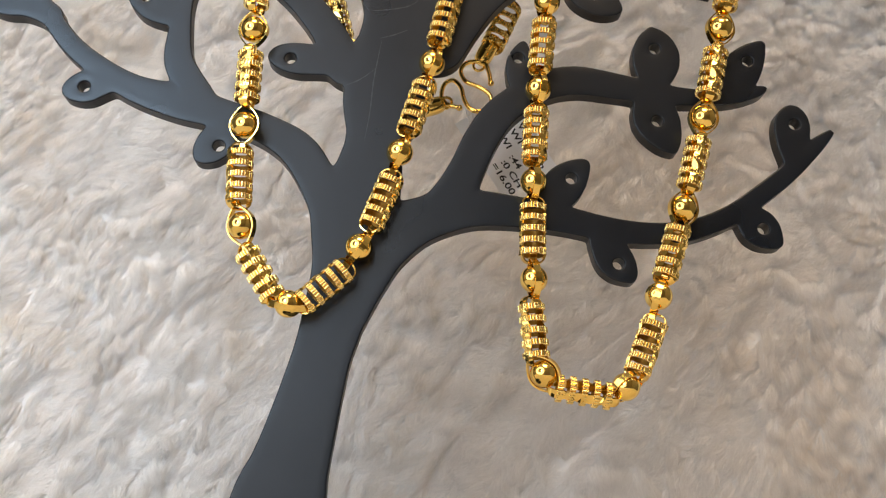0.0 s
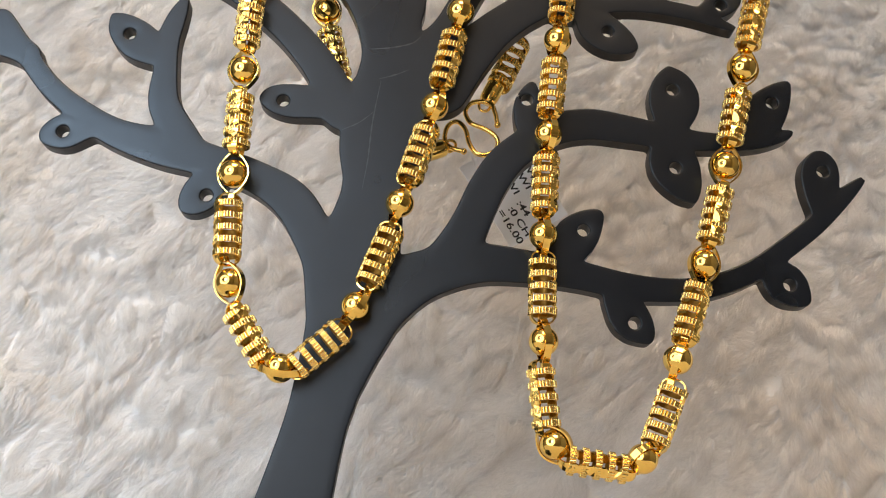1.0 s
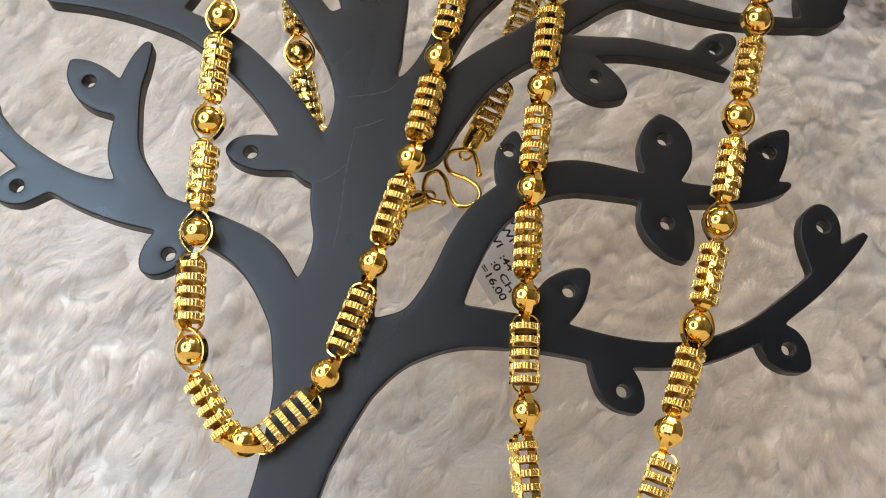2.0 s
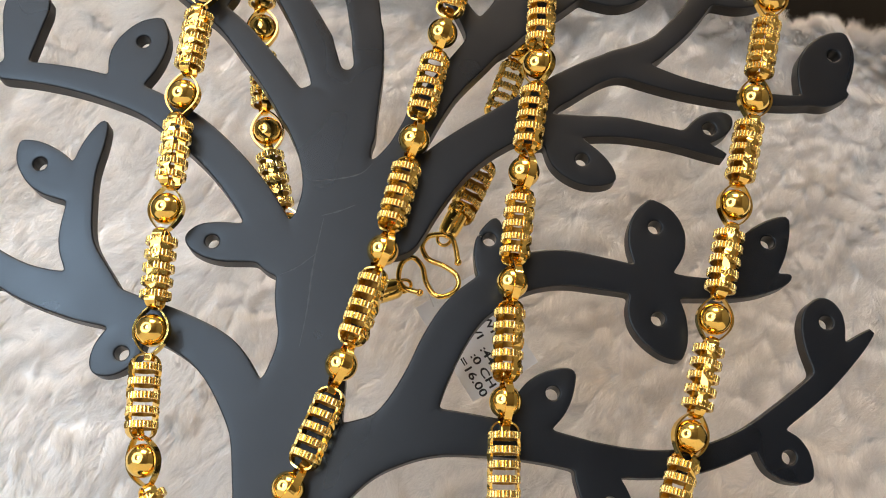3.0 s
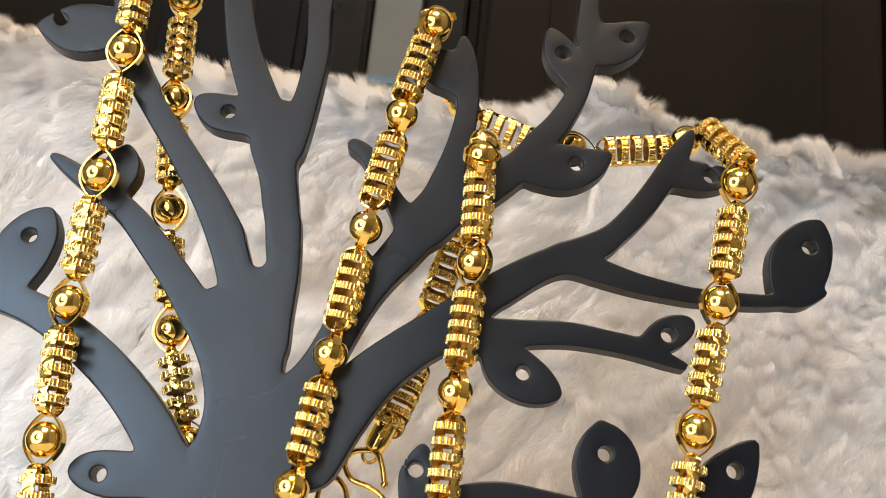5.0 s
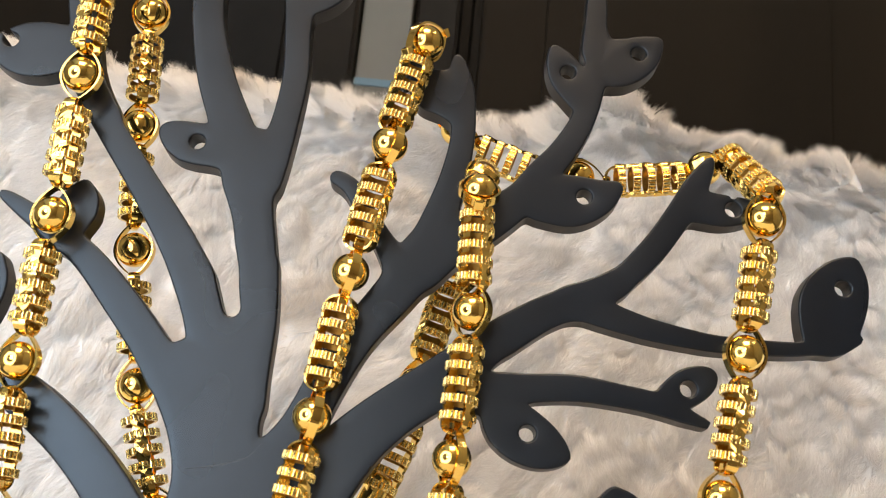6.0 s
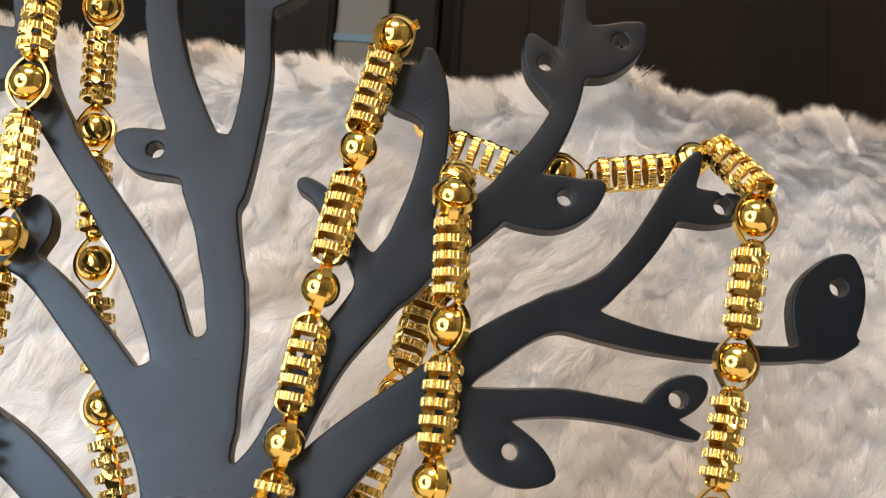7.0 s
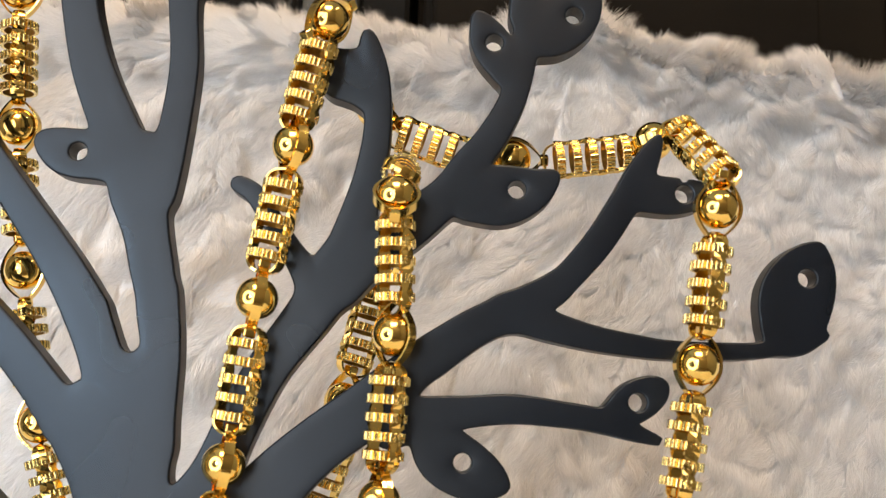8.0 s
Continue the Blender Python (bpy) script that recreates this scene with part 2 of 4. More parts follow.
def throw_place(u, v):
    """The throw's surface: u across, v along its run from the front of the seat, up the back, over the top and down behind; metres."""
    lean = 0.12
    flat, bend, rise, roll = 0.30, 0.06, 0.2545, 0.019
    dip = 0.005 * noise.noise((u * 9, v * 7, 0.3)) + 0.0024 * noise.noise((u * 28, v * 22, 4.1))
    turn = math.pi / 2 - lean
    y0 = 0.0
    if v < flat:
        p, up = (y0 + v, 0.0), 0.0
    elif v < flat + bend * turn:
        a = (v - flat) / bend
        p, up = (y0 + flat + bend * math.sin(a), bend * (1 - math.cos(a))), a
    else:
        w = v - flat - bend * turn
        by, bz = y0 + flat + bend * math.sin(turn), bend * (1 - math.cos(turn))
        if w < rise:
            p, up = (by + w * math.sin(lean), bz + w * math.cos(lean)), turn
        else:
            ty, tz = by + rise * math.sin(lean), bz + rise * math.cos(lean)
            a = (w - rise) / roll
            if a < math.pi * 0.95:
                cy, cz = ty + roll * math.cos(lean), tz - roll * math.sin(lean)
                p, up = (cy - roll * math.cos(lean + a), cz + roll * math.sin(lean + a)), turn - a
            else:
                a0 = math.pi * 0.95
                cy, cz = ty + roll * math.cos(lean), tz - roll * math.sin(lean)
                far = w - rise - roll * a0
                p = (cy - roll * math.cos(lean + a0), cz + roll * math.sin(lean + a0) - far)
                up = turn - a0
    out = Vector((0, -math.sin(up), math.cos(up)))
    along = Vector((0, math.cos(up), math.sin(up)))
    bow = -0.08 * (u - 0.03) * min(1.0, max(0.0, p[1] / 0.3))
    top = np.interp(u, EDGE_U, EDGE_Z) - 0.0022 * min(1.0, max(0.0, (u - 0.11) / 0.03)) + 0.0012 * noise.noise((u * 60, 1.2, 3.7))
    lift = top * min(1.0, max(0.0, p[1] - 0.22) / 0.09)
    return Vector((u, p[0] + bow, p[1] + lift)) + dip * out, out, along


throw = thing("plush_throw", label="long white plush throw draped over a seat and its back", category="throw")
bm = bmesh.new()
US, VS = np.linspace(-0.36, 0.42, 181), np.linspace(0.0, 0.86, 200)
grid = [[bm.verts.new(throw_place(u, v)[0]) for u in US] for v in VS]
for a, b in zip(grid, grid[1:]):
    for k in range(len(US) - 1):
        bm.faces.new((a[k], a[k + 1], b[k + 1], b[k]))
base = part("backing", bm, BACKING, throw)
base.modifiers.new("cloth", "SOLIDIFY").thickness = 0.004


LATTICE = np.random.default_rng(11).random((256, 256, 3))


def waves(x, y, layer=0):
    """Smooth value noise from -1 to 1."""
    i, j = np.floor(x).astype(int), np.floor(y).astype(int)
    fx, fy = x - i, y - j
    fx, fy = fx * fx * (3 - 2 * fx), fy * fy * (3 - 2 * fy)
    t = LATTICE[:, :, layer]
    low = t[i % 256, j % 256] * (1 - fx) + t[(i + 1) % 256, j % 256] * fx
    high = t[i % 256, (j + 1) % 256] * (1 - fx) + t[(i + 1) % 256, (j + 1) % 256] * fx
    return 2 * (low * (1 - fy) + high * fy) - 1


def tufts(x, y):
    """The nearest tuft's centre: the way to it, its distance and a number of its own."""
    best = np.full(x.shape, 9.0)
    dx, dy, key = np.zeros(x.shape), np.zeros(x.shape), np.zeros(x.shape)
    for i in (-1, 0, 1):
        for j in (-1, 0, 1):
            a, b = np.floor(x).astype(int) + i, np.floor(y).astype(int) + j
            q = LATTICE[a % 256, b % 256]
            ex, ey = a + q[..., 0] - x, b + q[..., 1] - y
            d = np.hypot(ex, ey)
            near = d < best
            best[near], dx[near], dy[near], key[near] = d[near], ex[near], ey[near], q[..., 2][near]
    return dx, dy, best, key


TUFT = 0.0052


def tuft_space(u, v):
    """Where tufts are counted: slightly warped, longer along the nap."""
    return (u + 0.0022 * waves(u * 150, v * 150)) / TUFT, (v + 0.0022 * waves(u * 150 + 40, v * 150, 1)) / (1.35 * TUFT)


def nap(u, v):
    """The pile's rise over the cloth: slanting furrows, tufts and wisps; metres."""
    run = 0.82 * u - 0.57 * v + 0.006 * waves(u * 22, v * 22) + 0.003 * waves(u * 70, v * 60, 1)
    furrow = np.sin(2 * np.pi * run / 0.021) * (0.55 + 0.45 * waves(u * 14 + 9, v * 14, 2))
    x, y = tuft_space(u, v)
    _, _, d, key = tufts(x, y)
    _, _, e, small = tufts(2.3 * x + 31, 2.3 * y + 17)
    return 0.0014 * furrow + 0.0010 * (0.5 + key) * (1 - d * d) + 0.0004 * (0.5 + small) * (1 - e * e) + 0.0008 * waves(u * 90, v * 80, 2)


def pile(count, u0, u1, v0, v1, length, width, stand, seed, fine=640):
    """Tufts of pile: narrow blades that lean together in clumps."""
    rng = np.random.default_rng(seed)
    n = 170
    table = [[throw_place(u, v) for u in np.linspace(u0, u1, n)] for v in np.linspace(v0, v1, n)]
    P, A = (np.array([[row[k] for row in line] for line in table]) for k in (0, 2))
    u, v = rng.random(count), rng.random(count)

    def pick(T, a, b):
        x, y = a * (T.shape[1] - 1), b * (T.shape[0] - 1)
        i, j = np.minimum(x.astype(int), T.shape[1] - 2), np.minimum(y.astype(int), T.shape[0] - 2)
        fx, fy = (x - i)[..., None], (y - j)[..., None]
        return (T[j, i] * (1 - fx) + T[j, i + 1] * fx) * (1 - fy) + (T[j + 1, i] * (1 - fx) + T[j + 1, i + 1] * fx) * fy

    def normals_of(T):
        m = np.cross(np.gradient(T, axis=1), np.gradient(T, axis=0))
        return m / np.linalg.norm(m, axis=2)[:, :, None]

    # the cloth, raised by the nap
    N = normals_of(P)
    a, b = np.meshgrid(np.linspace(0, 1, fine), np.linspace(0, 1, fine))
    raised = pick(P, a, b) + (0.002 + nap(u0 + a * (u1 - u0), v0 + b * (v1 - v0)))[..., None] * pick(N, a, b)
    root, out, along, hair = pick(P, u, v), pick(N, u, v), pick(A, u, v), pick(normals_of(raised), u, v)
    rise = nap(u0 + u * (u1 - u0), v0 + v * (v1 - v0))
    x, y = tuft_space(u0 + u * (u1 - u0), v0 + v * (v1 - v0))
    du, dv, _, key = tufts(x, y)
    side = np.tile([1.0, 0, 0], (count, 1))
    swirl = waves((u0 + u * (u1 - u0)) * 30, (v0 + v * (v1 - v0)) * 30)
    angle = -1.9 + 0.6 * swirl + 1.1 * (key - 0.5) + rng.normal(0, 0.25, count)
    # it lies down on both sides of the crest
    part_way = np.where(root[:, 2] < 0.2, 1.0, np.clip(-1.6 * out[:, 1], -1.0, 1.0))
    comb = np.cos(angle)[:, None] * side + (part_way * np.sin(angle))[:, None] * along
    tall = length * (0.75 + 0.4 * rng.random(count)) * (0.85 + 0.3 * key)
    pull = 0.36 * TUFT * (du[:, None] * side + 1.35 * dv[:, None] * along)
    root = root + rise[:, None] * out
    tip = root + tall[:, None] * (stand * out + 0.7 * comb) + pull + rng.normal(0, 0.0004, (count, 3))
    # on the upright back each blade shows its flat side forward
    wide = np.cross(tip - root, out - np.where(root[:, 2] > 0.2, 0.8, 0.0)[:, None] * np.array([0.0, 1.0, 0.0]))
    wide /= np.linalg.norm(wide, axis=1)[:, None] + 1e-9
    w = width * (0.6 + 0.8 * rng.random(count))[:, None]
    verts = np.stack([root - w * wide, root + w * wide, tip], 1).reshape(-1, 3)
    me = bpy.data.meshes.new("fur")
    me.vertices.add(3 * count)
    me.vertices.foreach_set("co", verts.ravel())
    me.loops.add(3 * count)
    me.loops.foreach_set("vertex_index", np.arange(3 * count))
    me.polygons.add(count)
    me.polygons.foreach_set("loop_start", 3 * np.arange(count))
    me.update(calc_edges=True)
    me.polygons.foreach_set("use_smooth", [True] * count)
    # the seat's pile is looser and more tufted than the back's
    loose = 0.22 + 0.36 * np.clip((0.52 - v0 - v * (v1 - v0)) / 0.12, 0.0, 1.0)[:, None]
    soft = 0.72 * out + loose * hair + 0.08 * comb + rng.normal(0, 0.12, (count, 3))
    soft /= np.linalg.norm(soft, axis=1)[:, None]
    me.normals_split_custom_set_from_vertices(np.repeat(soft, 3, axis=0))
    me.materials.append(FUR)
    ob = new("fur", me)
    ob.parent = throw
    return tagged(ob, "long white plush pile combed in soft clumps", kind="stuff")


pile(900000, -0.18, 0.24, 0.3, 0.69, 0.006, 0.00014, 0.3, 3)
pile(120000, -0.18, 0.24, 0.635, 0.672, 0.0062, 0.00011, 0.75, 6, 400)
pile(80000, -0.34, 0.4, 0.02, 0.32, 0.009, 0.0004, 0.25, 4, 400)

# ---- things behind the throw ----
back_shelf = box(bmesh.new(), -0.5, 0.6, 0.5, 1.1, 0.16, 0.18, 0.002)
tagged(part("shelf", back_shelf, DARK, smooth=False), "dark brown shelf board behind the throw", "shelf")


def upright(name, x0, x1, y0, y1, height, mat, label, category):
    ob = thing(name, ((x0 + x1) / 2, (y0 + y1) / 2, 0.18), label=label, category=category)
    w, d = (x1 - x0) / 2, (y1 - y0) / 2
    part("cover", box(bmesh.new(), -w, w, -d, d, 0, height, 0.0015), mat, ob, smooth=False)
    if name == "book":
        part("spine", box(bmesh.new(), -w * 0.86, w * 0.86, -d - 0.0022, -d - 0.0004, 0.002, height - 0.002, 0.0007), mat, ob, smooth=False)
        part("page_block", box(bmesh.new(), -w * 0.8, w * 0.8, -d * 0.9, d * 0.97, height + 0.0004, height + 0.003), PAINT, ob, smooth=False)
    if name == "cabinet":
        for x0, x1 in ((-w + 0.004, -0.002), (0.002, w - 0.004)):
            door = part("door", box(bmesh.new(), x0, x1, -d - 0.016, -d - 0.0005, 0.004, height - 0.004, 0.002), mat, ob, smooth=False)
            part("panel", box(bmesh.new(), x0 + 0.03, x1 - 0.03, -d - 0.019, -d - 0.0165, 0.04, height - 0.04, 0.001), mat, door, smooth=False)
    return ob, w, d


upright("book", -0.11, -0.035, 0.55, 0.72, 0.5, BLACK, "tall black book standing on the dark shelf", "book")
upright("book", -0.034, -0.0042, 0.545, 0.72, 0.5, BROWN, "tall dark brown book standing beside a grey box", "book")
grey, w, d = upright("box_file", -0.0035, 0.0205, 0.55, 0.74, 0.5, GREY, "pale grey upright box file with a thin blue band", "box file")
part("blue_band", box(bmesh.new(), -w - 0.0004, w + 0.0004, -d - 0.0006, -d + 0.002, 0.2113, 0.215), BLUE, grey, "muted blue band", smooth=False)
upright("book", 0.0212, 0.0435, 0.56, 0.73, 0.5, BROWN, "tall dark brown book standing beside a grey box", "book")
upright("cabinet", 0.05, 0.45, 0.55, 0.85, 0.6, DARK, "dark brown cabinet side standing behind the throw", "cabinet")

# ---- display tree: one sheet, cut to limbs and leaves ----
TREE_Y, THICK, STEP = 0.262, 0.0046, 0.55
# the face swells a little towards its middle and rolls over at the edge; mm
SWELL, SWELL_IN, ROUND, BACK = 0.05, 1.7, 0.42, 0.25
X0, Z0, NX, NZ = -104.0, 1.0, 430, 540
gx, gz = X0 + STEP * np.arange(NX), Z0 + STEP * np.arange(NZ)
field = np.full((NZ, NX), 50.0)
nearest = np.full((NZ, NX), 50.0)
owner = np.zeros((NZ, NX), int)
strokes, holes = [], []


def reach(points):
    """The distance to a tapered line of x, z and half width, in mm, and the window of the sheet that it covers."""
    line = smooth_line(points, 1.6)
    line[:, 2] = np.maximum(line[:, 2], 0.15)
    lo, hi = line[:, :2].min(0) - line[:, 2].max() - 6, line[:, :2].max(0) + line[:, 2].max() + 6
    i0, i1 = np.clip(((np.array([lo[0], hi[0]]) - X0) / STEP).astype(int), 0, NX)
    j0, j1 = np.clip(((np.array([lo[1], hi[1]]) - Z0) / STEP).astype(int), 0, NZ)
    px, pz = np.meshgrid(gx[i0:i1], gz[j0:j1])
    d = np.full(px.shape, 50.0)
    for a, b in zip(line, line[1:]):
        ex, ez = b[0] - a[0], b[1] - a[1]
        h = np.clip(((px - a[0]) * ex + (pz - a[1]) * ez) / (ex * ex + ez * ez + 1e-9), 0, 1)
        d = np.minimum(d, np.hypot(px - a[0] - h * ex, pz - a[1] - h * ez) - (a[2] + h * (b[2] - a[2])))
    return d, (slice(j0, j1), slice(i0, i1))


def stroke(kind, points, blend=1.2):
    """Adds a tapered limb or leaf to the sheet."""
    strokes.append(kind)
    d, view = reach(points)
    closer = d < nearest[view]
    owner[view][closer] = len(strokes) - 1
    nearest[view][closer] = d[closer]
    f = field[view]
    h = np.maximum(blend - np.abs(f - d), 0) / blend
    field[view] = np.minimum(f, d) - h * h * blend / 4


def trunk(points):
    stroke("trunk", points, 2.0)


def branch(points):
    stroke("branch", points, 1.4)


def notch(points):
    """Cuts a rounded gap between two limbs."""
    d, view = reach(points)
    field[view] = np.maximum(field[view], -d)


def leaf(hole, points):
    stroke("leaf", points, 1.0)
    if hole:
        holes.append(hole)


trunk([(-9.0, 3.0, 22.0), (-7.0, 18.0, 17.5), (-3.9, 36.0, 13.4), (-0.5, 54.9, 10.2)])
# trunk
trunk([(-0.5, 54.9, 10.2), (1.9, 68.3, 8.5), (4.8, 87.3, 7.1), (6.6, 98.5, 7.5), (7.2, 111.3, 7.4), (8.7, 124.5, 10.3), (11.1, 136.6, 8.1)])
trunk([(9.9, 136.5, 6.6), (11.9, 146.8, 8.0), (12.5, 157.3, 10.6), (12.3, 171.6, 9.0), (11.2, 182.6, 8.0), (7.1, 192.3, 6.4), (3.5, 197.7, 3.7)])
trunk([(10.9, 190.1, 5.8), (6.4, 197.1, 4.1), (3.9, 199.5, 2.8)])
# low left limb
branch([(-83.4, 177.7, 3.1), (-76.6, 170.7, 2.6), (-68.4, 162.0, 2.7), (-59.6, 156.1, 3.0), (-50.2, 151.7, 3.7), (-38.4, 149.4, 4.7), (-26.6, 147.2, 4.0), (-16.2, 144.5, 4.0), (-7.0, 139.5, 4.8), (0.1, 130.0, 5.0), (5.9, 121.2, 6.8)])
branch([(-34.1, 151.2, 4.0), (-40.6, 160.2, 3.8), (-41.9, 170.0, 2.9), (-42.4, 177.2, 2.8), (-41.4, 183.2, 2.4), (-40.2, 187.8, 1.3), (-40.0, 189.0, 0.6)])
leaf((-51.9, 177.6), [(-45.9, 173.9, 3.9), (-49.6, 176.1, 5.0), (-53.4, 178.9, 3.9), (-56.4, 181.8, 1.1), (-57.5, 183.0, 0.3)])
leaf((-63.1, 150.8), [(-56.1, 152.4, 2.1), (-61.0, 151.5, 4.1), (-63.0, 150.8, 4.4), (-65.7, 149.8, 3.0), (-67.2, 149.1, 0.9)])
leaf((-27.1, 138.7), [(-26.1, 143.9, 2.9), (-27.7, 140.2, 4.7), (-29.7, 137.4, 3.8), (-31.6, 135.2, 1.4)])
leaf(None, [(-75.2, 169.7, 3.0), (-81.5, 171.7, 3.4), (-87.4, 172.3, 4.0), (-94.9, 173.1, 1.5)])
leaf((-12.6, 164.4), [(1.8, 162.6, 4.0), (-1.4, 164.1, 3.5), (-5.3, 164.7, 4.1), (-10.5, 164.6, 4.4), (-14.5, 164.7, 3.5), (-17.7, 164.6, 0.9), (-18.5, 164.5, 0.2)])
# left limb
branch([(1.8, 163.8, 4.7), (-4.3, 173.4, 4.3), (-12.2, 181.9, 4.0), (-21.1, 188.8, 3.9), (-30.4, 193.9, 3.3), (-39.4, 196.5, 3.0), (-48.2, 198.1, 2.8), (-56.8, 198.7, 2.5), (-64.0, 198.6, 2.3)])
leaf((-35.1, 208.8), [(-37.1, 200.3, 4.3), (-36.2, 205.0, 5.8), (-34.5, 209.1, 5.0), (-33.2, 212.3, 2.7), (-31.8, 214.9, 0.4)])
leaf((-59.3, 218.7), [(-62.0, 200.1, 2.5), (-62.5, 210.8, 4.6), (-62.4, 215.6, 4.9), (-62.0, 222.6, 1.3)])
# upper left limb
branch([(11.0, 181.3, 7.2), (3.5, 191.9, 4.1), (-2.5, 200.3, 3.4), (-9.9, 208.7, 3.1), (-17.3, 216.0, 2.6), (-25.6, 221.2, 2.1), (-32.6, 225.3, 1.3), (-35.4, 226.7, 0.5)])
leaf(None, [(-22.1, 218.1, 1.8), (-20.6, 222.8, 3.7), (-19.9, 225.5, 3.7), (-19.5, 229.5, 1.0)])
# tall left limb
branch([(14.0, 193.8, 5.2), (10.7, 200.6, 4.2), (4.4, 211.0, 3.7), (-1.9, 221.0, 3.3), (-9.6, 231.2, 2.8), (-17.3, 241.1, 2.6), (-23.6, 250.0, 2.5)])
branch([(-17.8, 242.9, 2.4), (-21.8, 250.1, 2.2), (-25.3, 259.3, 2.3), (-27.6, 266.4, 2.1), (-28.7, 271.2, 0.9)])
leaf((-38.8, 256.8), [(-25.1, 256.3, 3.2), (-29.9, 255.8, 5.2), (-34.8, 255.2, 5.7), (-39.6, 255.1, 3.2), (-43.6, 255.0, 0.4)])
# middle forked limb
branch([(12.2, 194.2, 5.9), (13.8, 201.3, 4.6), (14.7, 207.5, 3.7), (13.3, 218.9, 3.7), (11.7, 226.3, 3.8), (9.9, 233.9, 4.7), (11.2, 238.7, 3.6)])
branch([(9.9, 233.9, 4.7), (5.5, 243.0, 4.0), (0.7, 253.6, 3.5), (-2.0, 263.0, 3.1), (-3.0, 269.0, 3.1), (-3.7, 276.4, 3.1), (-3.8, 282.8, 1.0)])
branch([(13.2, 233.1, 3.0), (13.9, 237.7, 3.0), (15.2, 246.4, 2.6), (15.8, 255.2, 2.5), (15.1, 263.6, 2.5), (14.5, 270.8, 2.8), (13.0, 278.2, 2.6), (10.9, 285.7, 0.7)])
leaf((-0.5, 239.6), [(5.0, 238.8, 3.3), (1.8, 239.2, 3.9), (-1.9, 239.4, 4.1), (-5.3, 240.8, 2.6), (-7.7, 242.0, 0.3)])
leaf(None, [(15.8, 269.1, 1.7), (18.8, 271.9, 2.9), (21.8, 274.1, 2.3), (24.3, 276.3, 0.4)])
# upper right limb
branch([(21.5, 180.5, 6.2), (22.8, 184.5, 5.0), (25.4, 190.5, 4.1), (32.1, 204.4, 3.5), (39.0, 214.6, 3.9), (43.4, 221.9, 4.4)])
branch([(43.4, 221.9, 4.0), (45.3, 228.6, 3.2), (47.5, 237.7, 2.6), (48.4, 246.9, 2.3), (47.2, 254.9, 2.7), (46.2, 260.8, 1.5), (45.8, 262.6, 0.5)])
leaf(None, [(45.8, 253.0, 2.9), (42.4, 254.2, 4.3), (39.8, 256.5, 2.7), (37.9, 258.5, 0.6)])
branch([(26.0, 235.2, 1.5), (28.8, 233.7, 1.7), (31.8, 229.4, 1.8), (35.8, 223.8, 2.0), (39.8, 218.4, 3.1)])
branch([(43.3, 219.4, 4.1), (48.6, 224.7, 3.7), (53.9, 229.1, 3.9), (60.1, 234.5, 3.2), (63.7, 239.9, 2.8), (67.1, 244.3, 2.6), (70.4, 250.7, 2.3), (71.9, 256.6, 2.3), (72.6, 262.6, 2.1), (72.9, 268.5, 2.1)])
branch([(71.9, 265.9, 2.3), (72.1, 271.4, 2.2), (72.1, 277.0, 2.0), (71.8, 282.0, 1.7), (70.8, 287.0, 0.5)])
leaf((71.7, 235.9), [(64.3, 234.7, 4.5), (69.4, 234.9, 5.1), (74.0, 236.0, 3.6), (77.2, 238.0, 1.7), (78.8, 239.2, 0.3)])
leaf((67.3, 260.9), [(69.5, 255.7, 2.5), (67.1, 260.2, 3.5), (65.3, 263.8, 2.3), (63.8, 266.7, 0.3)])
leaf((80.6, 266.2), [(73.7, 261.8, 2.8), (76.9, 263.4, 4.6), (80.6, 265.8, 4.1), (83.6, 268.5, 1.8), (85.1, 270.2, 0.3)])
# long right limb
branch([(24.5, 172.4, 7.4), (29.3, 179.4, 5.9), (35.1, 187.5, 5.0), (41.2, 193.5, 4.5), (47.6, 198.5, 4.4), (53.1, 203.6, 3.8), (58.7, 208.2, 3.2), (65.5, 213.0, 2.7), (71.4, 215.7, 2.7)])
branch([(71.4, 215.7, 2.7), (78.4, 219.9, 2.4), (84.7, 226.9, 2.5), (89.3, 234.2, 2.5), (91.9, 239.2, 2.4), (93.9, 243.3, 1.7), (95.3, 246.2, 0.7), (95.8, 247.9, 0.2)])
leaf((99.2, 236.2), [(92.7, 236.1, 3.2), (97.4, 235.8, 3.2), (101.6, 236.2, 2.4), (104.2, 236.5, 0.6)])
branch([(70.4, 215.6, 2.7), (77.5, 213.7, 2.5), (84.7, 212.0, 2.1), (91.7, 211.0, 1.8), (97.8, 210.5, 1.6), (109.8, 210.8, 1.4), (116.9, 212.0, 1.2), (122.0, 213.5, 0.9), (124.0, 214.2, 0.4)])
leaf((119.3, 223.0), [(116.7, 215.4, 5.3), (117.5, 219.7, 6.2), (119.1, 223.5, 5.0), (120.7, 226.9, 2.3), (121.9, 229.0, 0.3)])
branch([(58.7, 208.2, 3.2), (65.3, 212.9, 2.9), (72.0, 216.5, 2.7), (78.4, 219.9, 2.4)])
# spray below the long limb
branch([(52.7, 197.0, 3.9), (58.5, 198.8, 3.0), (64.3, 199.5, 2.6), (72.2, 200.2, 2.4), (80.2, 199.6, 2.1), (86.1, 198.8, 2.0), (91.6, 197.1, 1.4), (95.8, 195.9, 0.9)])
leaf((91.8, 202.0), [(87.6, 199.9, 1.8), (91.5, 202.1, 3.4), (94.4, 203.8, 2.6), (96.1, 205.0, 0.8)])
leaf((64.2, 191.6), [(58.7, 195.1, 3.1), (61.4, 192.5, 4.7), (65.0, 190.4, 4.6), (68.4, 189.0, 3.1), (71.7, 187.8, 0.5)])
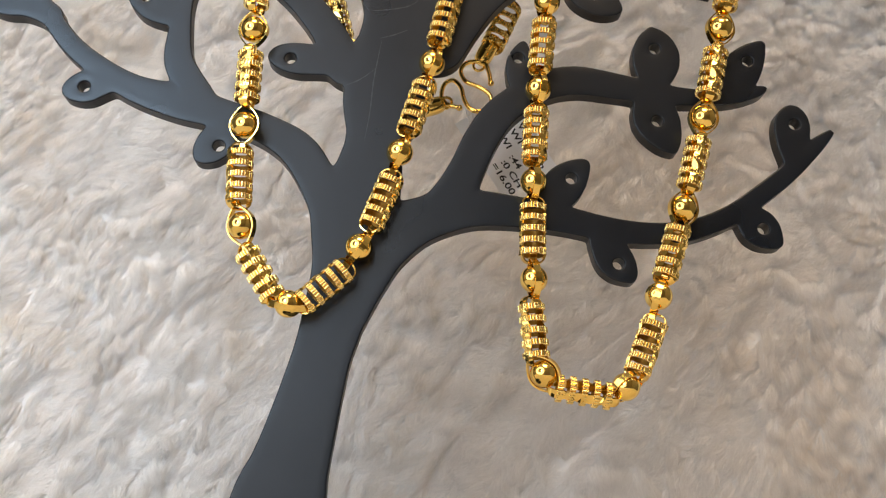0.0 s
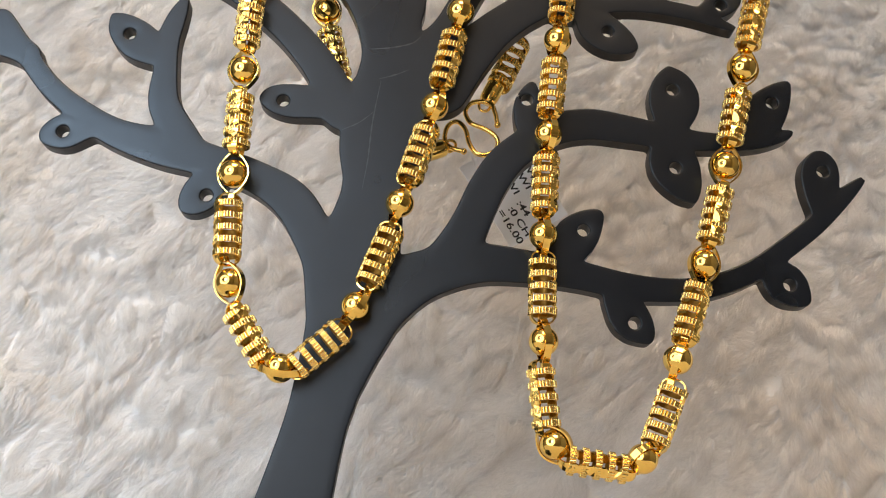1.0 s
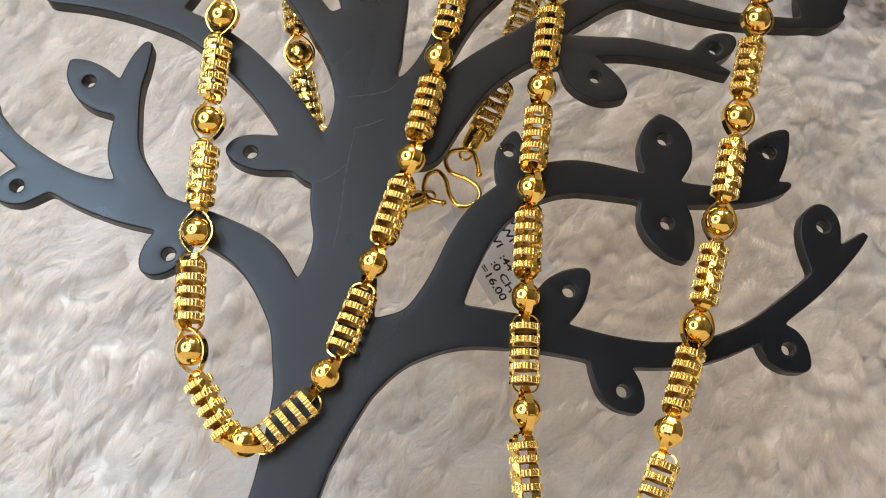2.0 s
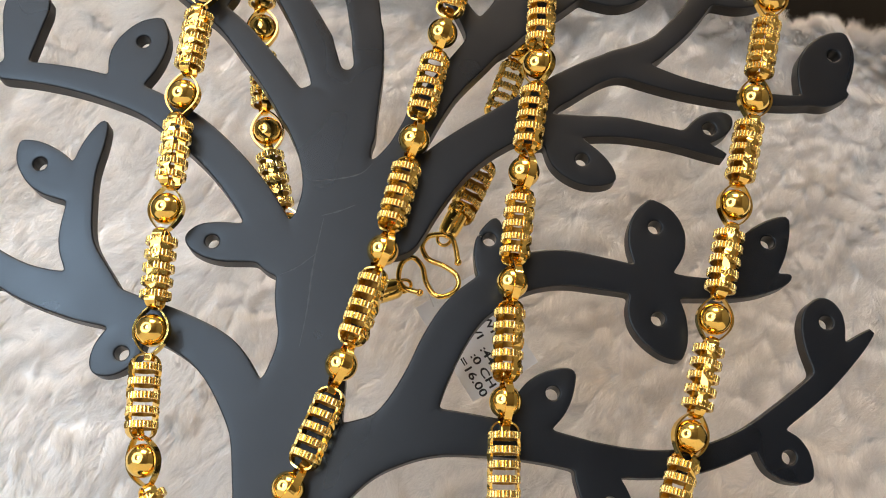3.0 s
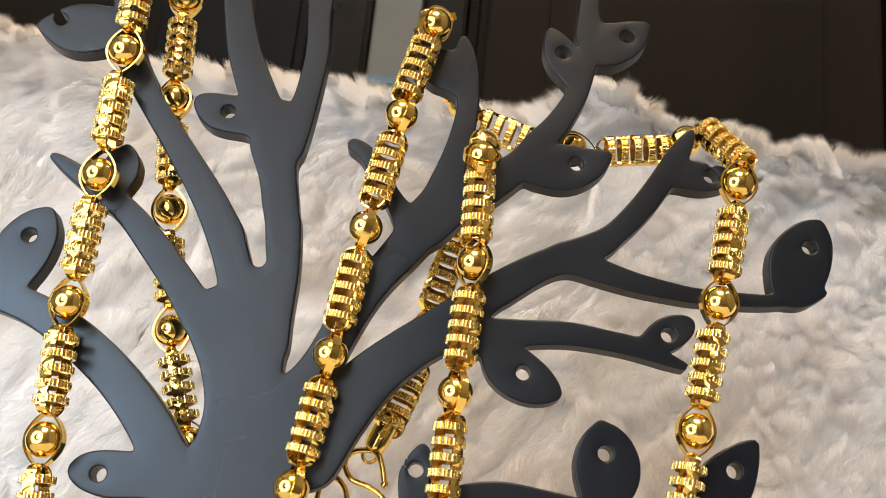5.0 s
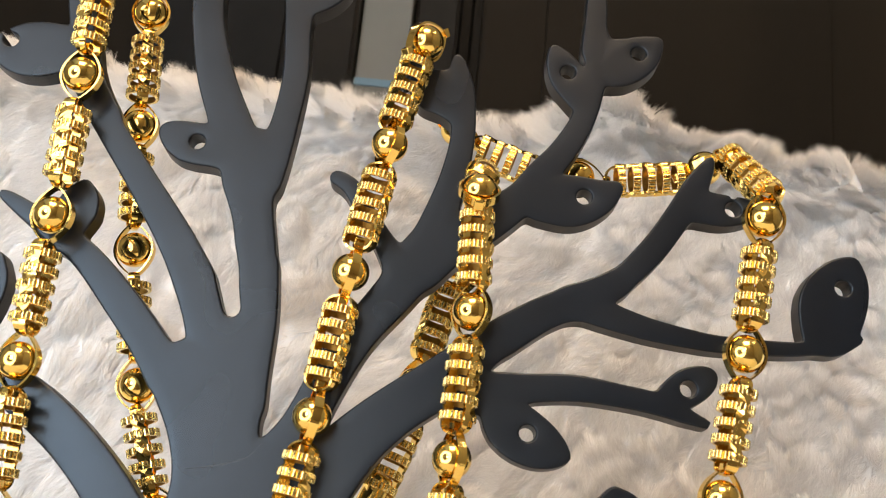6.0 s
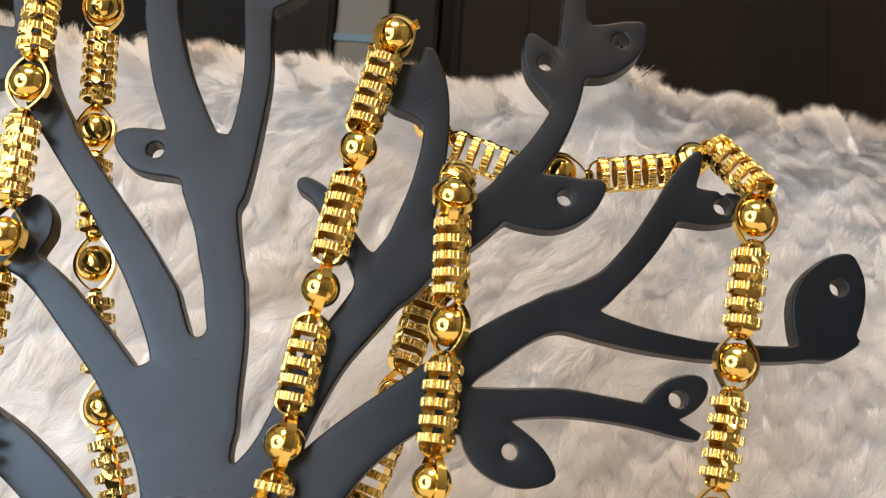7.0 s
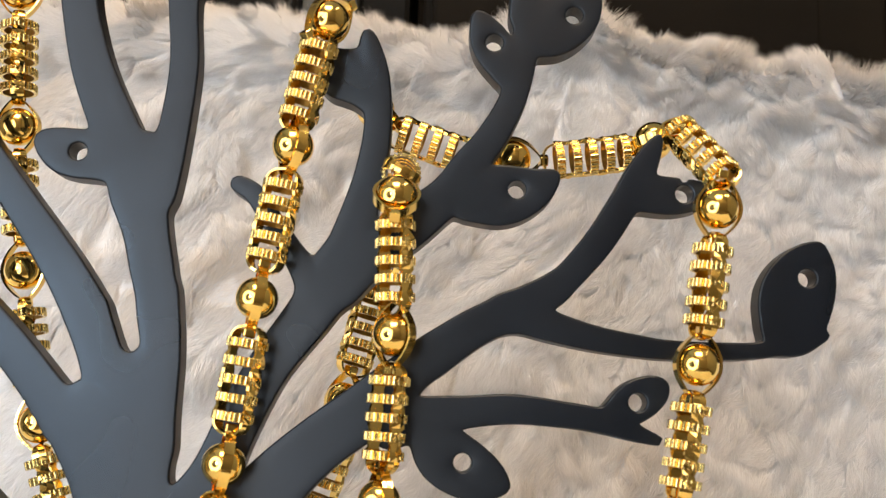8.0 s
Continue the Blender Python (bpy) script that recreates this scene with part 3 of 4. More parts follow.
# low right limb
branch([(8.3, 101.5, 7.2), (10.7, 110.2, 8.4), (15.3, 117.9, 8.0), (24.6, 124.7, 6.0), (36.6, 129.1, 4.9), (49.2, 129.6, 4.0), (60.6, 128.9, 3.5), (71.9, 127.5, 3.2), (81.8, 127.5, 2.9), (91.6, 129.3, 2.7), (101.4, 134.1, 2.6), (109.7, 141.0, 2.5), (116.8, 147.8, 2.4), (123.3, 155.4, 2.0), (127.5, 159.9, 0.9)])
leaf((117.7, 160.7), [(117.4, 151.4, 2.7), (117.2, 156.8, 4.4), (117.1, 161.1, 4.5), (117.2, 164.6, 1.5)])
leaf((110.2, 131.8), [(106.3, 134.3, 2.9), (109.2, 132.1, 4.9), (112.1, 129.8, 3.2), (114.5, 128.1, 0.9)])
leaf((74.6, 118.9), [(70.7, 123.9, 3.7), (73.7, 119.8, 4.7), (76.7, 117.0, 2.8), (78.2, 115.0, 0.8)])
leaf((61.5, 139.8), [(56.7, 133.4, 4.3), (59.9, 138.2, 5.1), (63.2, 142.4, 2.9), (65.6, 144.9, 0.4)])
# arched limb
branch([(29.4, 127.6, 5.2), (32.9, 133.3, 5.1), (35.4, 140.1, 4.5), (37.8, 147.2, 4.4), (41.0, 153.7, 4.3), (45.1, 158.5, 4.1), (52.3, 164.0, 4.1), (60.9, 166.6, 4.0), (71.2, 166.2, 3.6), (81.5, 165.3, 3.0), (90.3, 165.3, 2.4), (100.5, 166.3, 2.0), (107.8, 168.7, 1.5), (110.7, 170.5, 0.6)])
leaf((45.7, 171.2), [(46.1, 165.5, 3.0), (46.0, 170.0, 3.4), (46.5, 174.1, 1.8), (46.7, 176.5, 0.3)])
leaf((80.8, 177.8), [(81.1, 168.4, 3.4), (81.4, 174.3, 6.2), (80.9, 178.0, 5.3), (80.0, 181.6, 2.3), (79.4, 184.2, 0.3)])
leaf((82.4, 157.7), [(80.5, 162.0, 4.2), (82.1, 158.4, 6.0), (84.7, 153.9, 4.2), (86.5, 151.0, 1.8), (87.7, 149.2, 0.3)])
leaf((105.1, 177.1), [(101.9, 169.2, 3.7), (103.5, 174.1, 5.2), (106.1, 178.5, 3.7), (108.2, 181.6, 1.7), (109.6, 183.4, 0.3)])
# webs and gaps where limbs part
branch([(-2.1, 221.0, 1.2), (0.5, 215.0, 1.6), (3.0, 209.0, 1.7), (4.9, 203.6, 1.8)])
branch([(0.0, 221.8, 0.5), (2.6, 217.6, 1.0), (5.0, 214.0, 1.3), (7.4, 210.0, 1.0)])
branch([(15.8, 217.3, 1.6), (16.6, 208.4, 1.7), (16.7, 192.8, 1.6), (16.3, 187.0, 1.8)])
branch([(11.1, 240.0, 2.0), (10.7, 242.4, 1.1)])
leaf(None, [(4.0, 236.8, 2.1), (0.3, 237.2, 1.9)])
leaf(None, [(45.6, 257.6, 1.4), (43.6, 257.0, 1.9)])
leaf(None, [(46.3, 250.5, 2.3), (44.1, 251.6, 1.9), (41.7, 253.0, 1.4)])
branch([(70.3, 257.3, 2.1), (70.2, 260.3, 1.2)])
branch([(74.4, 267.0, 1.4), (77.0, 268.0, 1.0)])
notch([(-1.5, 192.1, 0.7), (1.8, 185.4, 1.0), (3.6, 178.7, 1.0), (3.4, 172.8, 0.6)])
notch([(7.7, 220.2, 1.6), (8.5, 215.8, 2.1), (9.4, 212.2, 1.8), (10.5, 208.6, 1.5)])
notch([(21.7, 197.6, 3.1), (20.6, 191.8, 1.8), (19.4, 188.5, 1.0), (18.7, 186.7, 0.3)])

# the cutter's own radius eases every corner
for _ in range(2):
    for axis in (0, 1):
        field = 0.25 * np.roll(field, 1, axis) + 0.5 * field + 0.25 * np.roll(field, -1, axis)

for hx, hz in holes:
    px, pz = np.meshgrid(gx, gz)
    field[:] = np.maximum(field, 1.45 - np.hypot(px - hx, pz - hz))


START = math.atan(2 * SWELL / SWELL_IN)
OUTER = ROUND * (1 - math.sin(START))
field += OUTER


def sheet_parts():
    """Cuts the sheet out along the field's zero line, front, back and rim, one mesh for each limb and leaf."""
    slope_z, slope_x = np.gradient(field, STEP)
    corner, cross = {}, {}
    places, normals, depths = [], [], []

    def add(x, z, nx, nz, depth):
        depths.append(depth)
        size = math.hypot(nx, nz) or 1.0
        places.append((x * MM, z * MM))
        normals.append((nx / size, nz / size))
        return len(places) - 1

    def at_corner(j, i):
        if (j, i) not in corner:
            corner[j, i] = add(gx[i], gz[j], slope_x[j, i], slope_z[j, i], -field[j, i])
        return corner[j, i]

    def at_cross(p, q):
        key = (p, q) if p < q else (q, p)
        if key not in cross:
            (j, i), (b, a) = key
            s = field[j, i] / (field[j, i] - field[b, a])
            cross[key] = add(gx[i] + s * (gx[a] - gx[i]), gz[j] + s * (gz[b] - gz[j]), slope_x[j, i] * (1 - s) + slope_x[b, a] * s, slope_z[j, i] * (1 - s) + slope_z[b, a] * s, 0.0)
        return cross[key]

    faces, rims = {}, {}
    inside = field < 0
    touched = inside[:-1, :-1] | inside[1:, :-1] | inside[:-1, 1:] | inside[1:, 1:]
    for j, i in zip(*np.nonzero(touched)):
        ring_of = [(j, i), (j, i + 1), (j + 1, i + 1), (j + 1, i)]
        who = owner[j, i]
        shape, cut = [], []
        for p, q in zip(ring_of, ring_of[1:] + ring_of[:1]):
            if inside[p]:
                shape.append(at_corner(*p))
            if inside[p] != inside[q]:
                c = at_cross(p, q)
                shape.append(c)
                cut.append((c, inside[p]))
        if len(shape) > 2:
            faces.setdefault(who, []).append(shape)
        if len(cut) == 2:
            (a, leaving), (b, _) = cut
            rims.setdefault(who, []).append((a, b) if leaving else (b, a))
    return places, normals, depths, faces, rims


places, normals, depths, sheet_faces, sheet_rims = sheet_parts()
tree = thing("jewelry_tree", (0, TREE_Y, 0), label="flat black acrylic jewelry display tree with pierced leaves", category="jewelry tree")
for who, polygons in sheet_faces.items():
    used = sorted({v for face in polygons for v in face})
    local = {v: n for n, v in enumerate(used)}
    k = len(used)
    near = [max(0.0, 1 - depths[v] / SWELL_IN) for v in used]
    co = [(places[v][0], SWELL * e * e * MM, places[v][1]) for v, e in zip(used, near)] + [(places[v][0], THICK, places[v][1]) for v in used]
    no = [(normals[v][0] * 2 * SWELL / SWELL_IN * e, -1.0, normals[v][1] * 2 * SWELL / SWELL_IN * e) for v, e in zip(used, near)] + [(0.0, 1.0, 0.0)] * k
    fs = [[local[v] for v in face] for face in polygons]
    fs += [[local[v] + k for v in reversed(face)] for face in polygons]
    flat_count = len(fs)
    # bands round the edge: the rolled front, the sawn rim, a small chamfer behind
    rim = sheet_rims.get(who, ())
    edge = sorted({v for pair in rim for v in pair})
    rolled = [START + (math.pi / 2 - START) * q / 3 for q in range(4)]
    profile = [(SWELL + ROUND * (math.cos(START) - math.cos(q)), ROUND * (math.sin(q) - math.sin(START)), math.sin(q), -math.cos(q)) for q in rolled]
    full = THICK / MM
    profile += [(full - BACK, OUTER, 1.0, 0.0), (full, OUTER - BACK, 0.7, 0.7), (full, 0.0, 0.0, 1.0)]
    for (y0, e0, w0, t0), (y1, e1, w1, t1) in zip(profile, profile[1:]):
        start = {v: len(co) + 2 * n for n, v in enumerate(edge)}
        for v in edge:
            (x, z), (nx, nz) = places[v], normals[v]
            co += [(x + e0 * MM * nx, y0 * MM, z + e0 * MM * nz), (x + e1 * MM * nx, y1 * MM, z + e1 * MM * nz)]
            no += [(w0 * nx, t0, w0 * nz), (w1 * nx, t1, w1 * nz)]
        fs += [[start[a], start[a] + 1, start[b] + 1, start[b]] for a, b in rim]
    me = bpy.data.meshes.new(strokes[who])
    me.from_pydata(co, [], fs)
    me.materials.append(PLATE)
    me.materials.append(SAWN)
    me.polygons.foreach_set("material_index", [0] * (flat_count + 3 * len(rim)) + [1] * len(rim) + [0] * (2 * len(rim)))
    me.polygons.foreach_set("use_smooth", [True] * len(me.polygons))
    me.normals_split_custom_set_from_vertices([Vector(n).normalized() for n in no])
    ob = new(strokes[who], me)
    ob.parent = tree
SCUFF, tr, sh = material("rubbed_acrylic", (0.026, 0.03, 0.036), 0.5)
bump(tr, sh, noise_of(tr, 3000, 3), 0.5, 0.0002)
SCUFFS = [
    [(10.1, 172.0), (9.3, 161.1), (9.3, 151.7), (8.8, 143.9)],
    [(2.3, 158.4), (6.1, 160.7), (9.8, 164.3)],
    [(6.8, 180.1), (12.2, 181.2), (16.7, 182.9), (19.1, 185.6)],
    [(9.6, 172.5), (13.2, 173.9), (16.5, 175.7)],
]
for line in SCUFFS:
    steep = abs(line[0][1] - line[-1][1]) > abs(line[0][0] - line[-1][0])
    path = smooth_line([(x, z, 0.0) for x, z in line], 0.8)
    n = len(path)
    bm = bmesh.new()
    wide = [0.04 + 0.2 * math.sin(math.pi * k / (n - 1)) * (0.6 + 0.4 * math.sin(k * 1.7)) for k in range(n)]
    rows = [[bm.verts.new(((x + (e * w if steep else 0)) * MM, y, (z + (0 if steep else e * w)) * MM)) for e, y in ((-1, 0.0), (0, -0.00003), (1, 0.0))] for (x, z, _), w in zip(path, wide)]
    for a, b in zip(rows, rows[1:]):
        for i in (0, 1):
            bm.faces.new((a[i], a[i + 1], b[i + 1], b[i]))
    part("scuff", bm, SCUFF, tree, "faint pale scuff in the black sheet")
disc = bmesh.new()
bmesh.ops.create_cone(disc, cap_ends=True, segments=64, radius1=0.047, radius2=0.045, depth=0.005, matrix=Matrix.Translation((-0.009, 0.0023, 0.0025)))
part("base", disc, PLATE, tree, smooth=False)

# ---- gold chain ----
BEAD_R, BARREL_R = 3.35 * MM, 3.15 * MM


def bead_mesh():
    bm = bmesh.new()
    bmesh.ops.create_uvsphere(bm, u_segments=32, v_segments=18, radius=BEAD_R)
    return bm


def band_mesh():
    """A flat strip bent into a pointed eye round the bead, with a folded tab at each end."""
    bm = bmesh.new()
    half, wide, thin, long, n = 0.8 * MM, 3.85 * MM, 0.42 * MM, 5.1 * MM, 22
    for sign in (1, -1):
        rows = []
        for k in range(n + 1):
            s = -1 + 2 * k / n
            x, z = sign * (0.55 * MM + (wide - 0.55 * MM) * math.cos(s * math.pi / 2) ** 0.8), long * s
            rows.append([bm.verts.new((x + e * sign, y, z)) for e, y in ((0, -half), (0, half), (-thin, half), (-thin, -half))])
        for a, b in zip(rows, rows[1:]):
            for i in range(4):
                bm.faces.new((a[i], a[(i + 1) % 4], b[(i + 1) % 4], b[i]))
    for sign in (1, -1):
        box(bm, -0.85 * MM, 0.85 * MM, -0.95 * MM, 0.95 * MM, min(sign * 4.9 * MM, sign * 6.3 * MM), max(sign * 4.9 * MM, sign * 6.3 * MM), 0.25 * MM)
    bmesh.ops.recalc_face_normals(bm, faces=bm.faces)
    return bm


def ring_mesh():
    """One milled ring of a barrel, with fine teeth all round; its inside takes the shade-darkened gold."""
    bm = bmesh.new()
    teeth, half, inner = 26, 0.7 * MM, 2.6 * MM
    low = []
    for k in range(teeth * 5):
        a = 2 * math.pi * k / (teeth * 5)
        r = BARREL_R + (-0.28, 0.04, 0.12, 0.12, 0.04)[k % 5] * MM
        low.append([bm.verts.new((q * math.cos(a), q * math.sin(a), z)) for q, z in ((inner, -half), (r - 0.08 * MM, -half), (r, -half + 0.1 * MM), (r, half - 0.1 * MM), (r - 0.08 * MM, half), (inner, half))])
    for a, b in zip(low, low[1:] + low[:1]):
        for i in range(6):
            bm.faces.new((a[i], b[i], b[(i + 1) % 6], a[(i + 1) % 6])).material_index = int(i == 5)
    return bm


def rail_mesh(side, seed):
    """The diamond-cut strip that joins the rings of a barrel along one side."""
    rng = random.Random(seed)
    bm = bmesh.new()
    rows = []
    n = 18
    for k in range(n + 1):
        z = (-6.5 + 13.0 * k / n) * MM
        wide = (1.2 if k % 3 else 0.95) * MM
        top = [BARREL_R + rng.uniform(-0.12, 0.26) * MM for _ in range(3)]
        mid = rng.uniform(-0.45, 0.45) * MM
        rows.append([bm.verts.new((side * q, y, z)) for q, y in ((2.45 * MM, -wide), (top[0] - 0.22 * MM, -wide), (top[1] + 0.05 * MM, mid), (top[2] - 0.22 * MM, wide), (2.45 * MM, wide))])
    for a, b in zip(rows, rows[1:]):
        for i in range(5):
            bm.faces.new((a[i], a[(i + 1) % 5], b[(i + 1) % 5], b[i]))
    bm.faces.new(rows[0][::-1])
    bm.faces.new(rows[-1])
    bmesh.ops.recalc_face_normals(bm, faces=bm.faces)
    return bm


def bail_mesh(sign):
    """The rails' strip bent over a barrel's end: a flat arched band, narrower at its crown."""
    bm = bmesh.new()
    arch = smooth_line([(2.75, 0, 6.2), (2.6, 0, 7.2), (1.7, 0, 8.15), (0, 0, 8.55), (-1.7, 0, 8.15), (-2.6, 0, 7.2), (-2.75, 0, 6.2)], 0.5)
    rows = []
    for k, (x, _, z) in enumerate(arch):
        ahead = arch[min(k + 1, len(arch) - 1)] - arch[max(k - 1, 0)]
        ox, oz = ahead[2] / np.hypot(ahead[0], ahead[2]), -ahead[0] / np.hypot(ahead[0], ahead[2])
        wide = 0.62 + 0.5 * abs(x / 2.75) ** 1.5
        rows.append([bm.verts.new(((x + e * ox) * MM, y * wide * MM, sign * (z + e * oz) * MM)) for e, y in ((-0.22, -1), (0.14, -1), (0.24, 0), (0.14, 1), (-0.22, 1))])
    for a, b in zip(rows, rows[1:]):
        for i in range(5):
            bm.faces.new((a[i], a[(i + 1) % 5], b[(i + 1) % 5], b[i]))
    bm.faces.new(rows[0][::-1])
    bm.faces.new(rows[-1])
    return bm


def mesh_of(name, bm, mat, smooth=True):
    me = bpy.data.meshes.new(name)
    bmesh.ops.recalc_face_normals(bm, faces=bm.faces)
    bm.to_mesh(me)
    bm.free()
    me.materials.append(mat)
    me.polygons.foreach_set("use_smooth", [smooth] * len(me.polygons))
    return me


BEAD, BAND = mesh_of("bead", bead_mesh(), GOLD), mesh_of("band", band_mesh(), GOLD, False)
RING, RAIL_A, RAIL_B = mesh_of("milled_ring", ring_mesh(), MILLED, False), mesh_of("rail", rail_mesh(1, 5), GOLD, False), mesh_of("rail", rail_mesh(-1, 8), GOLD, False)
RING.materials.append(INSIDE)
BAIL_A, BAIL_B = mesh_of("bail", bail_mesh(1), GOLD, False), mesh_of("bail", bail_mesh(-1), GOLD, False)

necklace = thing("necklace", (0.04, 0.2575, 0.2), label="yellow gold bead and barrel necklace hung on the black tree", category="necklace")
HOME = Matrix.Translation((-0.04, -0.2575, -0.2))


def link_pose(at, ahead, twist):
    """A link at a place in mm, its length along ahead, its broad side turned from the viewer by twist degrees."""
    z = Vector(ahead).normalized()
    y = Vector((0, -1, 0)) if abs(z.y) < 0.8 else Vector((0, 0, 1))
    y = (y - z * y.dot(z)).normalized()
    x = y.cross(z)
    m = Matrix((x, y, z)).transposed().to_4x4()
    m.translation = Vector(at) * MM
    return HOME @ m @ pose(0, 0, 0, 0, 0, twist)


def bead_link(at, ahead, twist):
    link = share("bead_link", BAND, link_pose(at, ahead, twist), necklace)
    share("bead", BEAD, Matrix(), link)


def barrel_link(at, ahead, twist):
    link = share("barrel_link", RING, link_pose(at, ahead, twist), necklace)
    for k in (-2, -1, 1, 2):
        share("milled_ring", RING, pose(0, 0, 2.85 * MM * k, 0, 0, 40 * k), link)
    for name, me in (("rail", RAIL_A), ("rail", RAIL_B), ("bail", BAIL_A), ("bail", BAIL_B)):
        share(name, me, Matrix(), link)


def strand(beads, face=90):
    """Rows of a bead's place in mm, its twist and, where it has one, the next barrel's own turn; between each two beads a barrel, on the curve that they hang in."""
    rng = random.Random(len(beads) * 7 + int(beads[0][0]))
    p = [Vector(b[:3]) for b in beads]
    n = len(p)
    q = [2 * p[0] - p[1], *p, 2 * p[-1] - p[-2]]
    for k in range(n):
        bead_link(p[k], q[k + 2] - q[k], beads[k][3] + rng.uniform(-6, 6))
        if k + 1 < n:
            mid = (9 * (p[k] + p[k + 1]) - q[k] - q[k + 3]) / 16
            barrel_link(mid, p[k + 1] - p[k], (beads[k][3] + beads[k + 1][3]) / 2 + face + sum(beads[k][4:]) + rng.uniform(-8, 8))


Y = 257.5
strand([(-22.4, Y, 273.5, 10), (-22.4, Y, 248.6, 8), (-22.4, Y, 221.2, 10), (-23.0, Y, 194.9, 14), (-22.1, Y, 169.0, 10, 10), (-20.6, Y, 143.1, 5, 45), (-17.7, Y, 117.3, 25), (-3.9, Y, 99.4, -65, -15), (11.0, Y, 115.0, -70, -45), (18.2, Y, 140.2, -72, -50), (23.7, Y, 165.0, -66, -55), (27.5, Y, 190.2, -74, -45), (31.0, Y, 215.9, -70, -45), (35.3, Y, 240.6, -64)])
barrel_link((37.2, Y, 251.4), (5.0, -1, 21.0), 150)
bead_link((39.9, 257.8, 262.0), (10, 9, 12), 40)
bead_link((47.3, 273.0, 251.6), (6, 0, -4), 80)
barrel_link((58.0, 271.8, 245.2), (10, 0, -3.2), 20)
bead_link((71.4, 272.0, 243.4), (10, 0, 0), 30)
barrel_link((85.2, 271.4, 244.2), (10, 0, 1.5), 10)
bead_link((95.6, 270.0, 247.0), (8, -4, 3), 85)
barrel_link((101.9, 262.8, 243.4), (6, -6, -9), 165)
strand([(103.5, Y, 233.0, -8), (100.3, Y, 208.0, -5), (96.5, Y, 182.9, -10), (93.0, Y, 157.6, -6), (88.9, Y, 133.2, -15), (83.8, Y, 110.5, -75), (77.1, Y, 87.9, -60), (57.7, Y, 89.0, -25), (53.6, Y, 111.5, -75), (51.7, Y, 136.2, -80, -60), (51.0, Y, 160.9, -70, -70), (51.5, Y, 185.4, -60, -85), (52.7, Y, 210.9, -40)], 270)
barrel_link((52.4, 257.2, 222.5), (-0.6, -0.7, 23.2), 132)
bead_link((52.2, 256.6, 232.9), (0, 8, 8), 5)
barrel_link((52.4, 267.0, 238.0), (-0.5, 12, 0.5), 30)
bead_link((49.8, 279.0, 226.0), (-6, 0, -25), 40)
barrel_link((46.8, 278.0, 213.4), (-6, -2, -25), 150)
bead_link((43.8, 277.0, 200.7), (-5, 0, -25), 40)
barrel_link((41.2, 277.0, 187.0), (-4, 0, -12), 150)
# over the tall left limb and down behind the trunk
barrel_link((-22.0, 258.0, 286.0), (0.6, 1.5, 12), 100)
bead_link((-20.5, 266.0, 296.0), (3, 10, 0), 0)
barrel_link((-18.6, 273.5, 284.5), (1, 1, -12), 100)
strand([(-17.1, 274.0, 271.2, -5), (-15.2, 274.0, 246.3, 0), (-11.8, 274.0, 221.0, 0), (-6.8, 274.0, 195.2, 5), (0.8, 274.5, 173.0, 10), (13.5, 276.0, 155.0, 30)], 250)

# clasp: two stamped end caps joined by a bent wire hook
def cap(at, ahead, twist):
    bm = bmesh.new()
    body = smooth_line([(0, 0, -4.4, 1.7), (0, 0, -3.8, 2.3), (0, 0, -1.0, 2.45), (0, 0, 2.0, 2.4), (0, 0, 3.8, 2.1), (0, 0, 4.6, 1.2)], 0.6)
    tube(bm, [(x * MM, y * MM, z * MM) for x, y, z, _ in body], [r * MM for *_, r in body], 16)
    mark = [(-0.5, 0.9), (0.35, 0.5), (-0.2, 0.7), (0.5, 0.3)]
    ob = part("end_cap", bm, GOLD, necklace, "stamped gold end cap")
    ob.matrix_basis = link_pose(at, ahead, twist)
    eye = bmesh.new()
    tube(eye, [(1.5 * MM * math.cos(a), 0, (5.0 + 1.7 * math.sin(a)) * MM) for a in (2 * math.pi * k / 20 for k in range(20))], 0.4 * MM, 8, True)
    part("eye", eye, GOLD, ob)
    for k, (x, size) in enumerate(mark):
        part("stamp", box(bmesh.new(), (x - 0.25) * MM, (x + 0.25) * MM, 2.2 * MM, 2.5 * MM, (-2.0 + 1.1 * k) * MM, (-2.0 + 1.1 * k + size) * MM, 0.06 * MM), GOLD, ob, smooth=False)


